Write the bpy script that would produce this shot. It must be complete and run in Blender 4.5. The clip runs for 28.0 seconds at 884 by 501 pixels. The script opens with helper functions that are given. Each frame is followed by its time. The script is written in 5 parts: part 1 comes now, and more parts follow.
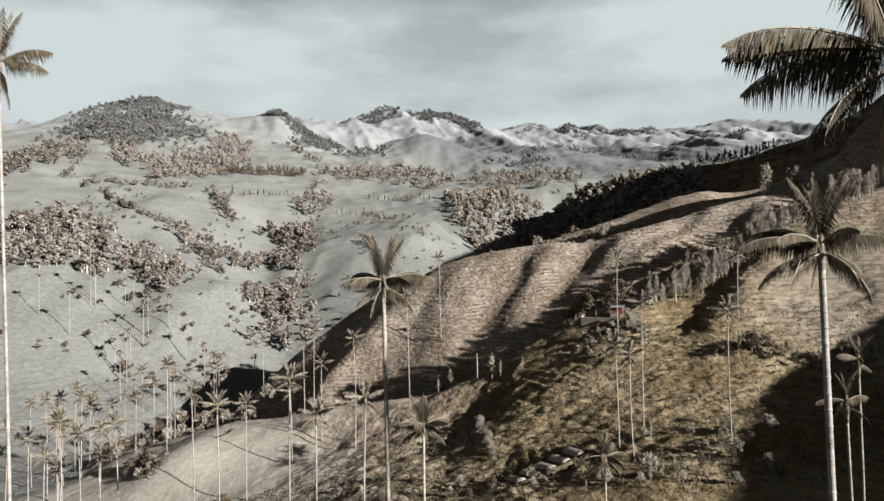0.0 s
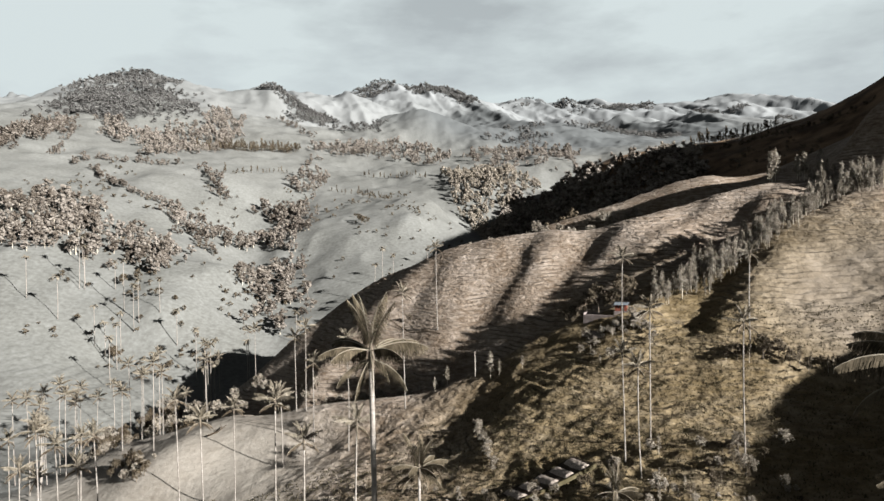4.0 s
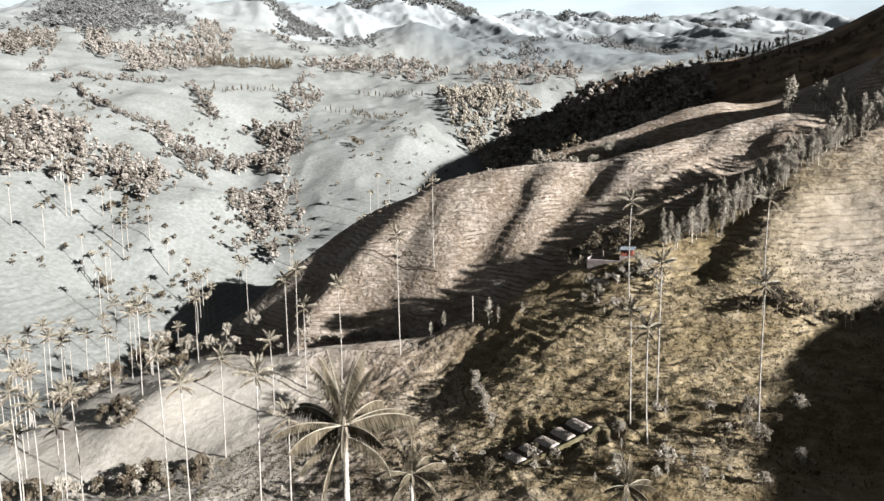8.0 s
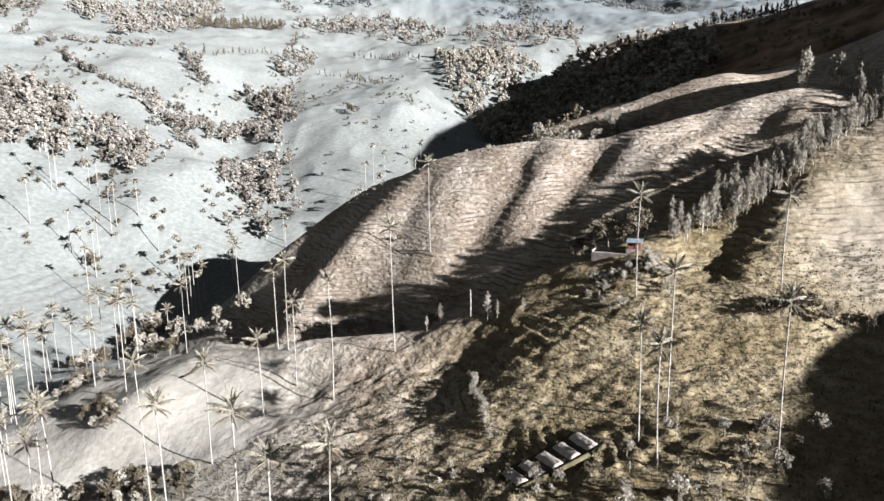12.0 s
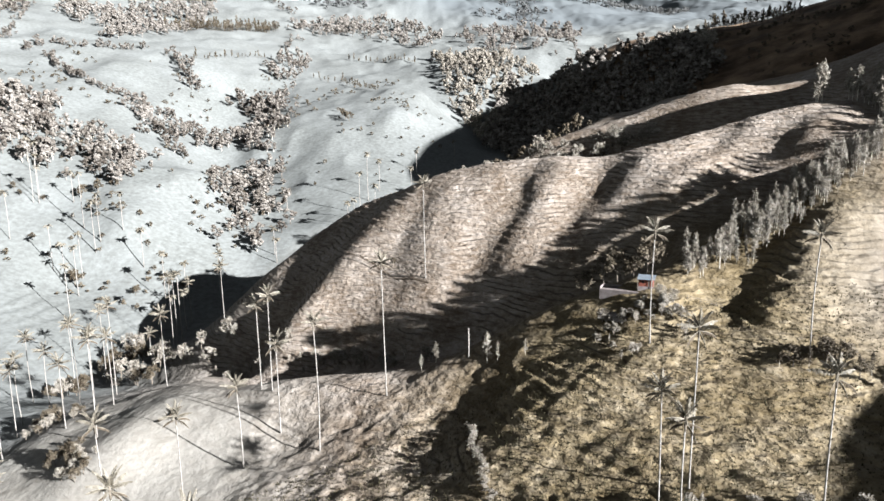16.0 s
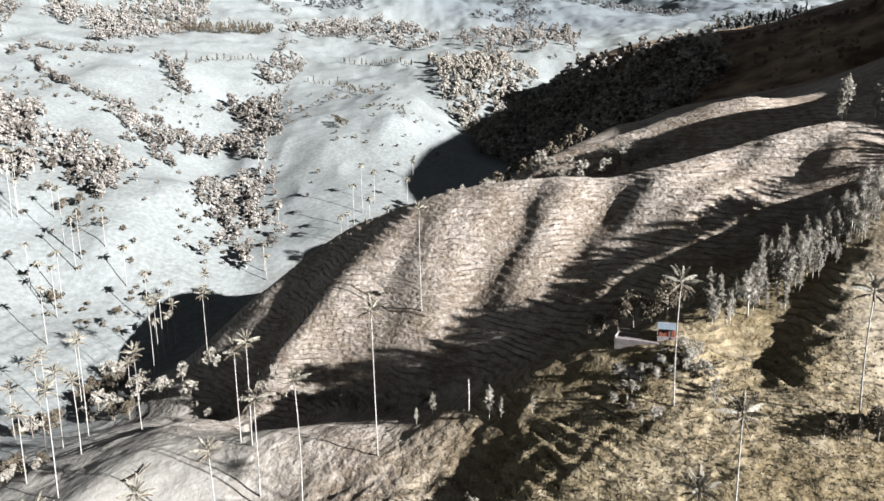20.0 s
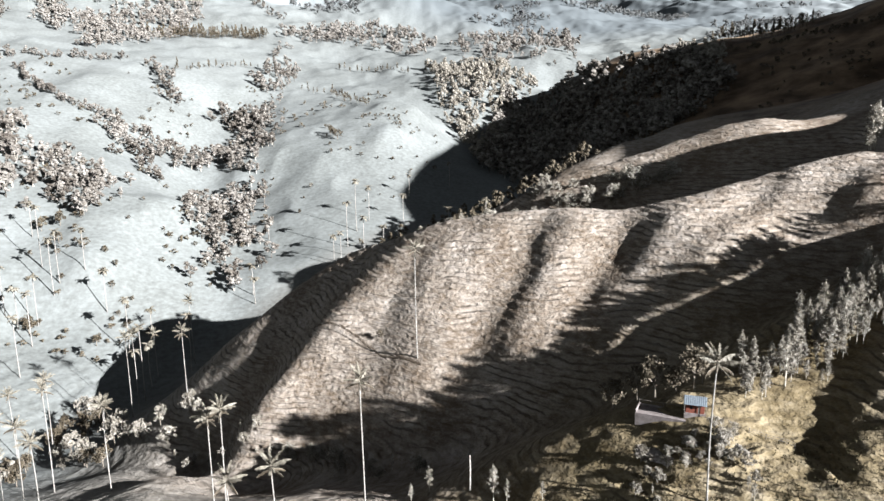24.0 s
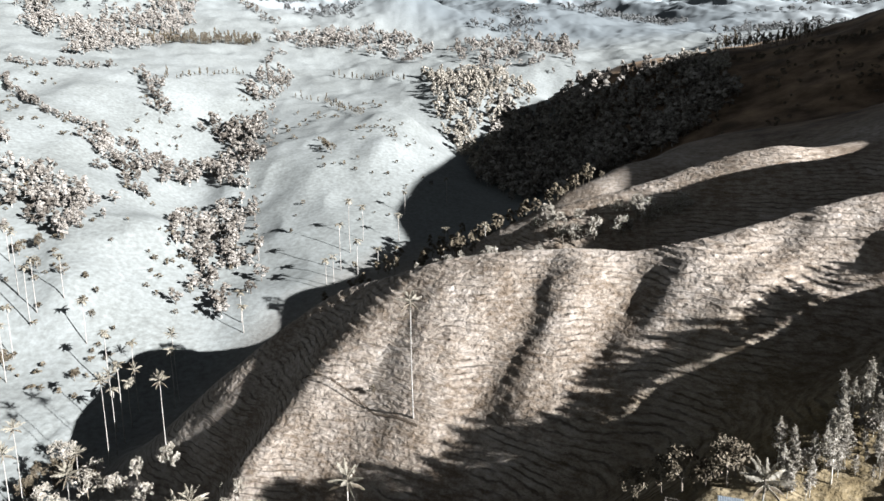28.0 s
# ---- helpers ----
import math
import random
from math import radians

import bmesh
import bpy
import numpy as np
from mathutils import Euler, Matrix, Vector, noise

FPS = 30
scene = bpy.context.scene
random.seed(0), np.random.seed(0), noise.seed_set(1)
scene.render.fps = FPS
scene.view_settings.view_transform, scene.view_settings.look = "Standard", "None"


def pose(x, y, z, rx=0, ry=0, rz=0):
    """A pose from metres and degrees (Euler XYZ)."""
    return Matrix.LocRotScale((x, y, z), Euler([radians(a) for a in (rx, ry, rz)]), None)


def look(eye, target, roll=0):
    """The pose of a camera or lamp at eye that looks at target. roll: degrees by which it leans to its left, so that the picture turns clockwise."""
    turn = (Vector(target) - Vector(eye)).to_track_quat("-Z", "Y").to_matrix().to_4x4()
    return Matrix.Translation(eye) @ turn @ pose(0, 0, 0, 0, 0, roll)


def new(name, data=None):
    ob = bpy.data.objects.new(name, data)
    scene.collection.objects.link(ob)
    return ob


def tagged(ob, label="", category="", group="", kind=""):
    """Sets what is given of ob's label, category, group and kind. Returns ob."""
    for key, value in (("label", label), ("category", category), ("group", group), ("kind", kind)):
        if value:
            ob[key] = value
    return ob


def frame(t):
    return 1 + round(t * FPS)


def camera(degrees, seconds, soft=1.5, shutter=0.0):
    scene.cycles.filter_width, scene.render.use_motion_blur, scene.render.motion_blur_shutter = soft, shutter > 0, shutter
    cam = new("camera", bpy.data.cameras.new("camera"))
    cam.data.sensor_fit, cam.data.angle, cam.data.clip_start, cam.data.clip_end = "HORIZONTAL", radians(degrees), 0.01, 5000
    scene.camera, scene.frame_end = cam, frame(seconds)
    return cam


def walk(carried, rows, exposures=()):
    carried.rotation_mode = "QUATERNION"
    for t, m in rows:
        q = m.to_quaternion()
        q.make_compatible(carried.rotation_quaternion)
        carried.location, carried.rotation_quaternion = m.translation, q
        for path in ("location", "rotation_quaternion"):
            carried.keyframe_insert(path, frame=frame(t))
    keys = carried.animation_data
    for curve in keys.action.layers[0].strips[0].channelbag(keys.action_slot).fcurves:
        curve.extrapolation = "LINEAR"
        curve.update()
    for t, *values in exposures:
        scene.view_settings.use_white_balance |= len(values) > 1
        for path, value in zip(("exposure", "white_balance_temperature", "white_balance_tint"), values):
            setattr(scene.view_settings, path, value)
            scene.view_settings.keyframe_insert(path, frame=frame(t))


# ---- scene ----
cam = camera(66.32, 28.0)
# seconds, x, y, z, yaw to the left, pitch up, roll
PATH = [
    (0, 0.00, -0.00, 0.00, -0.001, 1.756, -1.07),
    (0.5, -0.02, 1.05, 0.80, -0.046, 1.733, -1.02),
    (1, -0.03, 2.09, 1.60, -0.084, 1.533, -1.03),
    (1.5, -0.05, 3.13, 2.41, -0.124, 1.257, -1.04),
    (2, -0.08, 4.17, 3.25, -0.159, 0.961, -1.04),
    (2.5, -0.13, 5.27, 4.08, -0.195, 0.686, -0.98),
    (3, -0.15, 6.48, 4.88, -0.233, 0.497, -0.96),
    (3.5, -0.14, 7.82, 5.67, -0.277, 0.142, -0.96),
    (5.5, -0.04, 13.86, 8.86, -0.344, -3.054, -0.85),
    (6, -0.00, 15.37, 9.67, -0.357, -3.938, -0.83),
    (6.5, 0.03, 16.86, 10.44, -0.382, -4.819, -0.82),
    (7, 0.06, 18.35, 11.26, -0.408, -5.663, -0.79),
    (7.5, 0.11, 19.86, 12.11, -0.420, -6.586, -0.77),
    (8, 0.17, 21.35, 13.00, -0.438, -7.438, -0.75),
    (8.5, 0.25, 22.80, 13.94, -0.443, -8.352, -0.77),
    (9, 0.36, 24.19, 14.86, -0.446, -9.201, -0.80),
    (9.5, 0.47, 25.62, 15.81, -0.460, -10.104, -0.82),
    (10, 0.55, 27.10, 16.70, -0.472, -10.654, -0.82),
    (10.5, 0.63, 28.65, 17.57, -0.502, -10.759, -0.82),
    (11, 0.69, 30.19, 18.41, -0.511, -10.762, -0.81),
    (11.5, 0.76, 31.78, 19.25, -0.549, -10.761, -0.80),
    (12, 0.86, 33.43, 20.06, -0.571, -10.760, -0.82),
    (12.5, 0.98, 35.21, 20.90, -0.589, -10.765, -0.84),
    (14.5, 1.37, 42.86, 24.29, -0.730, -10.817, -0.85),
    (15, 1.45, 44.89, 25.12, -0.763, -10.839, -0.87),
    (15.5, 1.49, 47.10, 25.97, -0.801, -10.839, -0.87),
    (16, 1.52, 49.38, 26.81, -0.833, -10.869, -0.86),
    (16.5, 1.55, 51.76, 27.68, -0.870, -10.875, -0.86),
    (17, 1.62, 54.14, 28.54, -0.887, -10.914, -0.86),
    (17.5, 1.69, 56.55, 29.42, -0.908, -10.913, -0.87),
    (18, 1.80, 58.90, 30.25, -0.929, -10.943, -0.86),
    (18.5, 1.87, 61.33, 31.07, -0.971, -10.911, -0.85),
    (19, 1.93, 63.74, 31.88, -1.006, -10.929, -0.84),
    (19.5, 1.96, 66.18, 32.79, -1.026, -10.915, -0.86),
    (20, 2.03, 68.57, 33.70, -1.053, -10.945, -0.88),
    (20.5, 2.10, 71.01, 34.68, -1.081, -10.918, -0.88),
    (21, 2.16, 73.51, 35.70, -1.110, -10.957, -0.85),
    (21.5, 2.15, 76.09, 36.77, -1.152, -10.948, -0.82),
    (23.5, 2.24, 86.04, 41.26, -1.327, -10.890, -0.72),
    (24, 2.23, 88.45, 42.47, -1.351, -10.882, -0.71),
    (24.5, 2.18, 90.91, 43.83, -1.404, -10.872, -0.66),
    (25, 2.12, 93.31, 45.16, -1.463, -10.890, -0.66),
    (25.5, 2.03, 95.75, 46.50, -1.520, -10.872, -0.64),
    (26, 1.99, 98.11, 47.76, -1.568, -10.879, -0.60),
    (26.5, 2.04, 100.45, 49.04, -1.605, -10.878, -0.60),
    (27, 2.16, 102.76, 50.37, -1.621, -10.866, -0.64),
    (27.5, 2.25, 105.16, 51.75, -1.642, -10.875, -0.65),
    (28, 2.28, 107.59, 53.10, -1.687, -10.887, -0.64),
]
EXPOSURES = [(0, 2.84, 6500, 10), (3, 2.87, 6500, 10), (6, 3.2, 6350, 10), (8, 3.44, 6200, 9), (9.5, 3.6, 6000, 9), (28, 3.64, 5850, 8)]
walk(cam, [(t, pose(x, y, z, 90 + p, 0, w) @ pose(0, 0, 0, 0, 0, r)) for t, x, y, z, w, p, r in PATH], EXPOSURES)

# ---- sky, sun and exposure ----
SUN_AZIMUTH, SUN_HEIGHT = 125.0, 20.2  # degrees clockwise from +y, and above the horizon
toward = Vector((math.sin(radians(SUN_AZIMUTH)) * math.cos(radians(SUN_HEIGHT)), math.cos(radians(SUN_AZIMUTH)) * math.cos(radians(SUN_HEIGHT)), math.sin(radians(SUN_HEIGHT))))
world = bpy.data.worlds.new("world")
world.use_nodes = True
scene.world = world
wt = world.node_tree
wt.nodes.clear()
sky = wt.nodes.new("ShaderNodeTexSky")
sky.sky_type, sky.sun_disc = "NISHITA", False
sky.sun_elevation, sky.sun_rotation = radians(SUN_HEIGHT), radians(SUN_AZIMUTH)
sky.altitude, sky.air_density, sky.dust_density, sky.ozone_density = 2600, 0.1, 0.1, 1.0
coord = wt.nodes.new("ShaderNodeTexCoord")
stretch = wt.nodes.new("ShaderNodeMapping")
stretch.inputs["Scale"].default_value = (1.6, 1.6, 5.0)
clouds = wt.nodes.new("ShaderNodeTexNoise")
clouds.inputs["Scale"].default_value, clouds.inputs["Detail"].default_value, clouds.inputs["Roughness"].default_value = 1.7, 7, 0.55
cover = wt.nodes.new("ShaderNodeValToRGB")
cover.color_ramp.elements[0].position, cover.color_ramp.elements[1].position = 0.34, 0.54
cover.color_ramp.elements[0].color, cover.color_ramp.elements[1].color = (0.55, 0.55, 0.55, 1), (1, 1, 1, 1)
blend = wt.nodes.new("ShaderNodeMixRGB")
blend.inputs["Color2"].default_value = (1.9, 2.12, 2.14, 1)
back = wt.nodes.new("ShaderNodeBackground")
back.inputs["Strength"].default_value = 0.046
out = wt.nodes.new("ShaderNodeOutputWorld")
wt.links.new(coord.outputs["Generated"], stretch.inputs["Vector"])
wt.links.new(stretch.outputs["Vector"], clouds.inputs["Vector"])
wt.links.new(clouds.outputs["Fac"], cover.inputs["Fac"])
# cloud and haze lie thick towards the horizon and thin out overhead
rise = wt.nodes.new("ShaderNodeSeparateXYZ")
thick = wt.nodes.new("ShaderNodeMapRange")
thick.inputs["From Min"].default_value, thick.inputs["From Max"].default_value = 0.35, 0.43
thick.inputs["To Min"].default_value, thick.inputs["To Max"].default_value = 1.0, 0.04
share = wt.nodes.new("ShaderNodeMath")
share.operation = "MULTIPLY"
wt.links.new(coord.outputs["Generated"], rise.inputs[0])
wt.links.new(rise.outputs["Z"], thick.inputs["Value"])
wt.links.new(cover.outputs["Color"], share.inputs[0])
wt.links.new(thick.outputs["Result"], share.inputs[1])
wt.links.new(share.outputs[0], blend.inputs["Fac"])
milky = wt.nodes.new("ShaderNodeHueSaturation")
milky.inputs["Saturation"].default_value = 0.25
wt.links.new(sky.outputs["Color"], milky.inputs["Color"])
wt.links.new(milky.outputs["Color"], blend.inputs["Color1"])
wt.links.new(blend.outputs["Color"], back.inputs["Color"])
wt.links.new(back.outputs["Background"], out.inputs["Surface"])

lamp = bpy.data.lights.new("sun", "SUN")
lamp.energy, lamp.angle, lamp.color = 5.0, radians(0.53), (1.0, 0.985, 0.96)
sun = new("sun", lamp)
sun.matrix_world = look(toward * 100, (0, 0, 0))


# ---- materials ----
ALBEDO = 1.1  # one scale for all base colours


def material(name, colours, scale, rough=0.9, bump=0.0, bump_scale=8.0, wide=None, metal=0.0, translucent=0.0, vary=0.0, island=0.0):
    """colours: stops of a ramp over fine noise; wide: (scale, amount) of a second, broad noise that shifts it."""
    m = bpy.data.materials.new(name)
    m.use_nodes = True
    t = m.node_tree
    b = t.nodes["Principled BSDF"]
    b.inputs["Roughness"].default_value, b.inputs["Metallic"].default_value = rough, metal
    b.inputs["Specular IOR Level"].default_value = 0.08
    geo = t.nodes.new("ShaderNodeNewGeometry")
    fine = t.nodes.new("ShaderNodeTexNoise")
    fine.inputs["Scale"].default_value, fine.inputs["Detail"].default_value, fine.inputs["Roughness"].default_value = scale, 6, 0.6
    t.links.new(geo.outputs["Position"], fine.inputs["Vector"])
    value = fine.outputs["Fac"]
    if wide:
        broad = t.nodes.new("ShaderNodeTexNoise")
        broad.inputs["Scale"].default_value, broad.inputs["Detail"].default_value = wide[0], 4
        t.links.new(geo.outputs["Position"], broad.inputs["Vector"])
        mix = t.nodes.new("ShaderNodeMath")
        mix.operation = "MULTIPLY_ADD"
        t.links.new(broad.outputs["Fac"], mix.inputs[0])
        mix.inputs[1].default_value = wide[1]
        low = t.nodes.new("ShaderNodeMath")
        low.operation = "SUBTRACT"
        t.links.new(value, low.inputs[0])
        low.inputs[1].default_value = wide[1] / 2
        t.links.new(low.outputs[0], mix.inputs[2])
        value = mix.outputs[0]
    if vary:
        info = t.nodes.new("ShaderNodeObjectInfo")
        lift = t.nodes.new("ShaderNodeMath")
        lift.operation = "MULTIPLY_ADD"
        t.links.new(info.outputs["Random"], lift.inputs[0])
        lift.inputs[1].default_value = vary
        t.links.new(value, lift.inputs[2])
        value = lift.outputs[0]
    if island:
        lift = t.nodes.new("ShaderNodeMath")
        lift.operation = "MULTIPLY_ADD"
        t.links.new(geo.outputs["Random Per Island"], lift.inputs[0])
        lift.inputs[1].default_value = island
        t.links.new(value, lift.inputs[2])
        drop = t.nodes.new("ShaderNodeMath")
        drop.operation = "SUBTRACT"
        t.links.new(lift.outputs[0], drop.inputs[0])
        drop.inputs[1].default_value = island / 2
        value = drop.outputs[0]
    ramp = t.nodes.new("ShaderNodeValToRGB")
    stops = ramp.color_ramp.elements
    while len(stops) < len(colours):
        stops.new(0.5)
    for stop, (place, colour) in zip(stops, colours):
        stop.position, stop.color = place, (*(ALBEDO * c for c in colour), 1)
    t.links.new(value, ramp.inputs["Fac"])
    t.links.new(ramp.outputs["Color"], b.inputs["Base Color"])
    if bump:
        rough_noise = t.nodes.new("ShaderNodeTexNoise")
        rough_noise.inputs["Scale"].default_value, rough_noise.inputs["Detail"].default_value = bump_scale, 5
        t.links.new(geo.outputs["Position"], rough_noise.inputs["Vector"])
        bp = t.nodes.new("ShaderNodeBump")
        bp.inputs["Distance"].default_value = bump
        t.links.new(rough_noise.outputs["Fac"], bp.inputs["Height"])
        t.links.new(bp.outputs["Normal"], b.inputs["Normal"])
    if translucent:
        glow = t.nodes.new("ShaderNodeBsdfTranslucent")
        t.links.new(ramp.outputs["Color"], glow.inputs["Color"])
        both = t.nodes.new("ShaderNodeMixShader")
        both.inputs["Fac"].default_value = translucent
        t.links.new(b.outputs["BSDF"], both.inputs[1])
        t.links.new(glow.outputs["BSDF"], both.inputs[2])
        t.links.new(both.outputs["Shader"], t.nodes["Material Output"].inputs["Surface"])
    return m


def grass_material():
    """Short grazed turf: brown and olive near by, paler and neutral across the valley, with broken treads along the
    contours.
    """
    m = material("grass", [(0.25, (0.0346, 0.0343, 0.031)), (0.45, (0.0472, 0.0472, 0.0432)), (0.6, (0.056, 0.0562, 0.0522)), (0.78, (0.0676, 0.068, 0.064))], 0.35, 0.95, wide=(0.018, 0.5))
    t = m.node_tree
    geo, b = t.nodes["Geometry"], t.nodes["Principled BSDF"]

    def noise(scale, detail, squash=None, rough=0.55):
        n = t.nodes.new("ShaderNodeTexNoise")
        n.inputs["Scale"].default_value, n.inputs["Detail"].default_value, n.inputs["Roughness"].default_value = scale, detail, rough
        if squash:
            f = t.nodes.new("ShaderNodeMapping")
            f.inputs["Scale"].default_value = squash
            t.links.new(geo.outputs["Position"], f.inputs["Vector"])
            t.links.new(f.outputs["Vector"], n.inputs["Vector"])
        else:
            t.links.new(geo.outputs["Position"], n.inputs["Vector"])
        return n.outputs["Fac"]

    def ramp(value, *stops):
        r = t.nodes.new("ShaderNodeValToRGB")
        while len(r.color_ramp.elements) < len(stops):
            r.color_ramp.elements.new(0.5)
        for e, (place, colour) in zip(r.color_ramp.elements, stops):
            e.position, e.color = place, (*(ALBEDO * c for c in colour), 1)
        t.links.new(value, r.inputs["Fac"])
        return r.outputs["Color"]

    def mix(fac, one, two):
        x = t.nodes.new("ShaderNodeMixRGB")
        t.links.new(fac, x.inputs["Fac"])
        for k, c in (("Color1", one), ("Color2", two)):
            if isinstance(c, tuple):
                x.inputs[k].default_value = (*(ALBEDO * v for v in c), 1)
            else:
                t.links.new(c, x.inputs[k])
        return x.outputs["Color"]

    def within(centre, r0, r1, most=1.0):
        """0 inside r0 of a place, most beyond r1."""
        d = t.nodes.new("ShaderNodeVectorMath")
        d.operation = "DISTANCE"
        t.links.new(geo.outputs["Position"], d.inputs[0])
        d.inputs[1].default_value = centre
        f = t.nodes.new("ShaderNodeMapRange")
        f.inputs["From Min"].default_value, f.inputs["From Max"].default_value = r0, r1
        f.inputs["To Min"].default_value, f.inputs["To Max"].default_value = 0.0, most
        t.links.new(d.outputs["Value"], f.inputs["Value"])
        return f.outputs["Result"]

    def sums(a, fa, b):
        x = t.nodes.new("ShaderNodeMath")
        x.operation = "MULTIPLY_ADD"
        t.links.new(a, x.inputs[0])
        x.inputs[1].default_value = fa
        t.links.new(b, x.inputs[2])
        return x.outputs[0]

    treads = noise(1.0, 5, (0.3, 0.3, 1.0), 0.6)
    tufts = noise(1.7, 5, None, 0.65)
    patches = noise(0.045, 4)
    blotch = noise(0.3, 4, (1, 1, 2.2), 0.6)
    low = t.nodes.new("ShaderNodeMath")
    low.operation = "MULTIPLY_ADD"
    t.links.new(tufts, low.inputs[0])
    low.inputs[1].default_value, low.inputs[2].default_value = 0.25, -0.175
    cover = sums(treads, 0.45, sums(patches, 0.4, sums(blotch, 0.25, low.outputs[0])))
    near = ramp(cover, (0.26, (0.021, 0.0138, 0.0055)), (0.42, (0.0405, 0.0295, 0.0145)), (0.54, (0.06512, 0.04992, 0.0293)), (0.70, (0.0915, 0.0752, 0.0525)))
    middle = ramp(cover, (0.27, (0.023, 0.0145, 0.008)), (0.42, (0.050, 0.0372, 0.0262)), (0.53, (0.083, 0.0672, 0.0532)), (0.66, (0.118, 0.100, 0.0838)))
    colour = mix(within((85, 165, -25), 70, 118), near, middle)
    smooth_turf = ramp(cover, (0.2, (0.03041, 0.02227, 0.01414)), (0.45, (0.05702, 0.04635, 0.03418)), (0.65, (0.0773, 0.06501, 0.05127)))
    meadow = within((126, 188, -6), 24, 48)
    colour = mix(meadow, smooth_turf, colour)
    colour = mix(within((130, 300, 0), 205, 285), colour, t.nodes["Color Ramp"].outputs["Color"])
    # close-grazed pale turf on the left knoll
    knoll = within((-82, 206, -60), 30, 66)
    pale = ramp(cover, (0.22, (0.03956, 0.02924, 0.02064)), (0.36, (0.0731, 0.0645, 0.05332)), (0.6, (0.1015, 0.09202, 0.07912)))
    colour = mix(knoll, pale, colour)
    # far ranges: bluish haze of distance put into the slope colour
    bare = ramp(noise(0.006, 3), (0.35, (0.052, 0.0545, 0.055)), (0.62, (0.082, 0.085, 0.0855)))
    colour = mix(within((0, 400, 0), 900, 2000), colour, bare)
    # the forested hill's shade put into the colour, in brown
    hill_shade = ramp(sums(patches, 0.6, low.outputs[0]), (0.17, (0.018, 0.011, 0.006)), (0.42, (0.098, 0.065, 0.039)))
    colour = mix(within((400, 640, 130), 250, 330), hill_shade, colour)
    # cloud shadow painted on the rolling hills below the far range
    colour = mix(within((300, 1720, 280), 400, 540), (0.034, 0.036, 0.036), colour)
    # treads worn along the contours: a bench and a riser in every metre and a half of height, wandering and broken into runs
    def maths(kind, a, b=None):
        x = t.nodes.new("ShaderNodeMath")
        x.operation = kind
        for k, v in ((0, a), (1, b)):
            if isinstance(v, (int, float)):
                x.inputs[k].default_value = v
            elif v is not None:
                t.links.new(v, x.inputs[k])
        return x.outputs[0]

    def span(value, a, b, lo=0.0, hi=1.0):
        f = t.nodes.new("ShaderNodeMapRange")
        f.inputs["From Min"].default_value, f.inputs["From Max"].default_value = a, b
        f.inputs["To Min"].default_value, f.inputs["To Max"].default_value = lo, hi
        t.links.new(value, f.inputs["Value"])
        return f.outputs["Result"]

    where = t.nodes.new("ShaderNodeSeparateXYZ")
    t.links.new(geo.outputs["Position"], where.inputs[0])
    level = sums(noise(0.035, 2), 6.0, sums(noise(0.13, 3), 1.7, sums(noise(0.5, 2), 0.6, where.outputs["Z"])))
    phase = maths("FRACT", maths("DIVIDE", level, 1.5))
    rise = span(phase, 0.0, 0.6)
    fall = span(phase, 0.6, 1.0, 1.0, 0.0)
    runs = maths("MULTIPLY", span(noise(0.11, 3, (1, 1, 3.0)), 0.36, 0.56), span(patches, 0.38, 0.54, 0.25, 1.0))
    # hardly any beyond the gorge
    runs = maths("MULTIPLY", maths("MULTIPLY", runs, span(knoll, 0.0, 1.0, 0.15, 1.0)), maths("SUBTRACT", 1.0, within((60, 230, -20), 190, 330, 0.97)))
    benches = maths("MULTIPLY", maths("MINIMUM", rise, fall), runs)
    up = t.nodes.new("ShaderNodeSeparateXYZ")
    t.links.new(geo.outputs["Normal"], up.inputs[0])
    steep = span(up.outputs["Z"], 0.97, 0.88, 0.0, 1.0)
    # risers darkened in the colour: their shade painted in along with bare soil
    soil_shade = maths("MULTIPLY", maths("MULTIPLY", span(phase, 0.62, 0.74), span(phase, 0.98, 0.86)), maths("MULTIPLY", runs, steep))
    colour = mix(maths("MULTIPLY", soil_shade, 0.6), colour, (0.012, 0.008, 0.004))
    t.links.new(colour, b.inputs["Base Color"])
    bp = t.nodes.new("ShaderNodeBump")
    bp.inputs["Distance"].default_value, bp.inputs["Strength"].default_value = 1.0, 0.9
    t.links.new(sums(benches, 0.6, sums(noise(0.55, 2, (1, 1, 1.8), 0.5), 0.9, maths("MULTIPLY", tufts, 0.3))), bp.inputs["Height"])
    # rough turf near by, evenly grazed pasture farther off
    even = t.nodes.new("ShaderNodeMath")
    even.operation = "SUBTRACT"
    even.inputs[0].default_value = 0.9
    t.links.new(within((60, 220, -20), 150, 330, 0.885), even.inputs[1])
    t.links.new(maths("MULTIPLY", even.outputs[0], maths("MULTIPLY", span(knoll, 0.0, 1.0, 0.35, 1.0), span(meadow, 0.0, 1.0, 0.45, 1.0))), bp.inputs["Strength"])
    t.links.new(bp.outputs["Normal"], b.inputs["Normal"])
    return m


GRASS = grass_material()
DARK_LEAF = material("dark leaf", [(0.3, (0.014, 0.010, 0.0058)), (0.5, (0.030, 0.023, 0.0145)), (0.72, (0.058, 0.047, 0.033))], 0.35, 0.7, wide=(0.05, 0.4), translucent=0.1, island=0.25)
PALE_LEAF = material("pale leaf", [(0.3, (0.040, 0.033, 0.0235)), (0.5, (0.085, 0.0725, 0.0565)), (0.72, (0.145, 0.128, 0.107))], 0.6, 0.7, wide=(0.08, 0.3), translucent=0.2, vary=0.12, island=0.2)
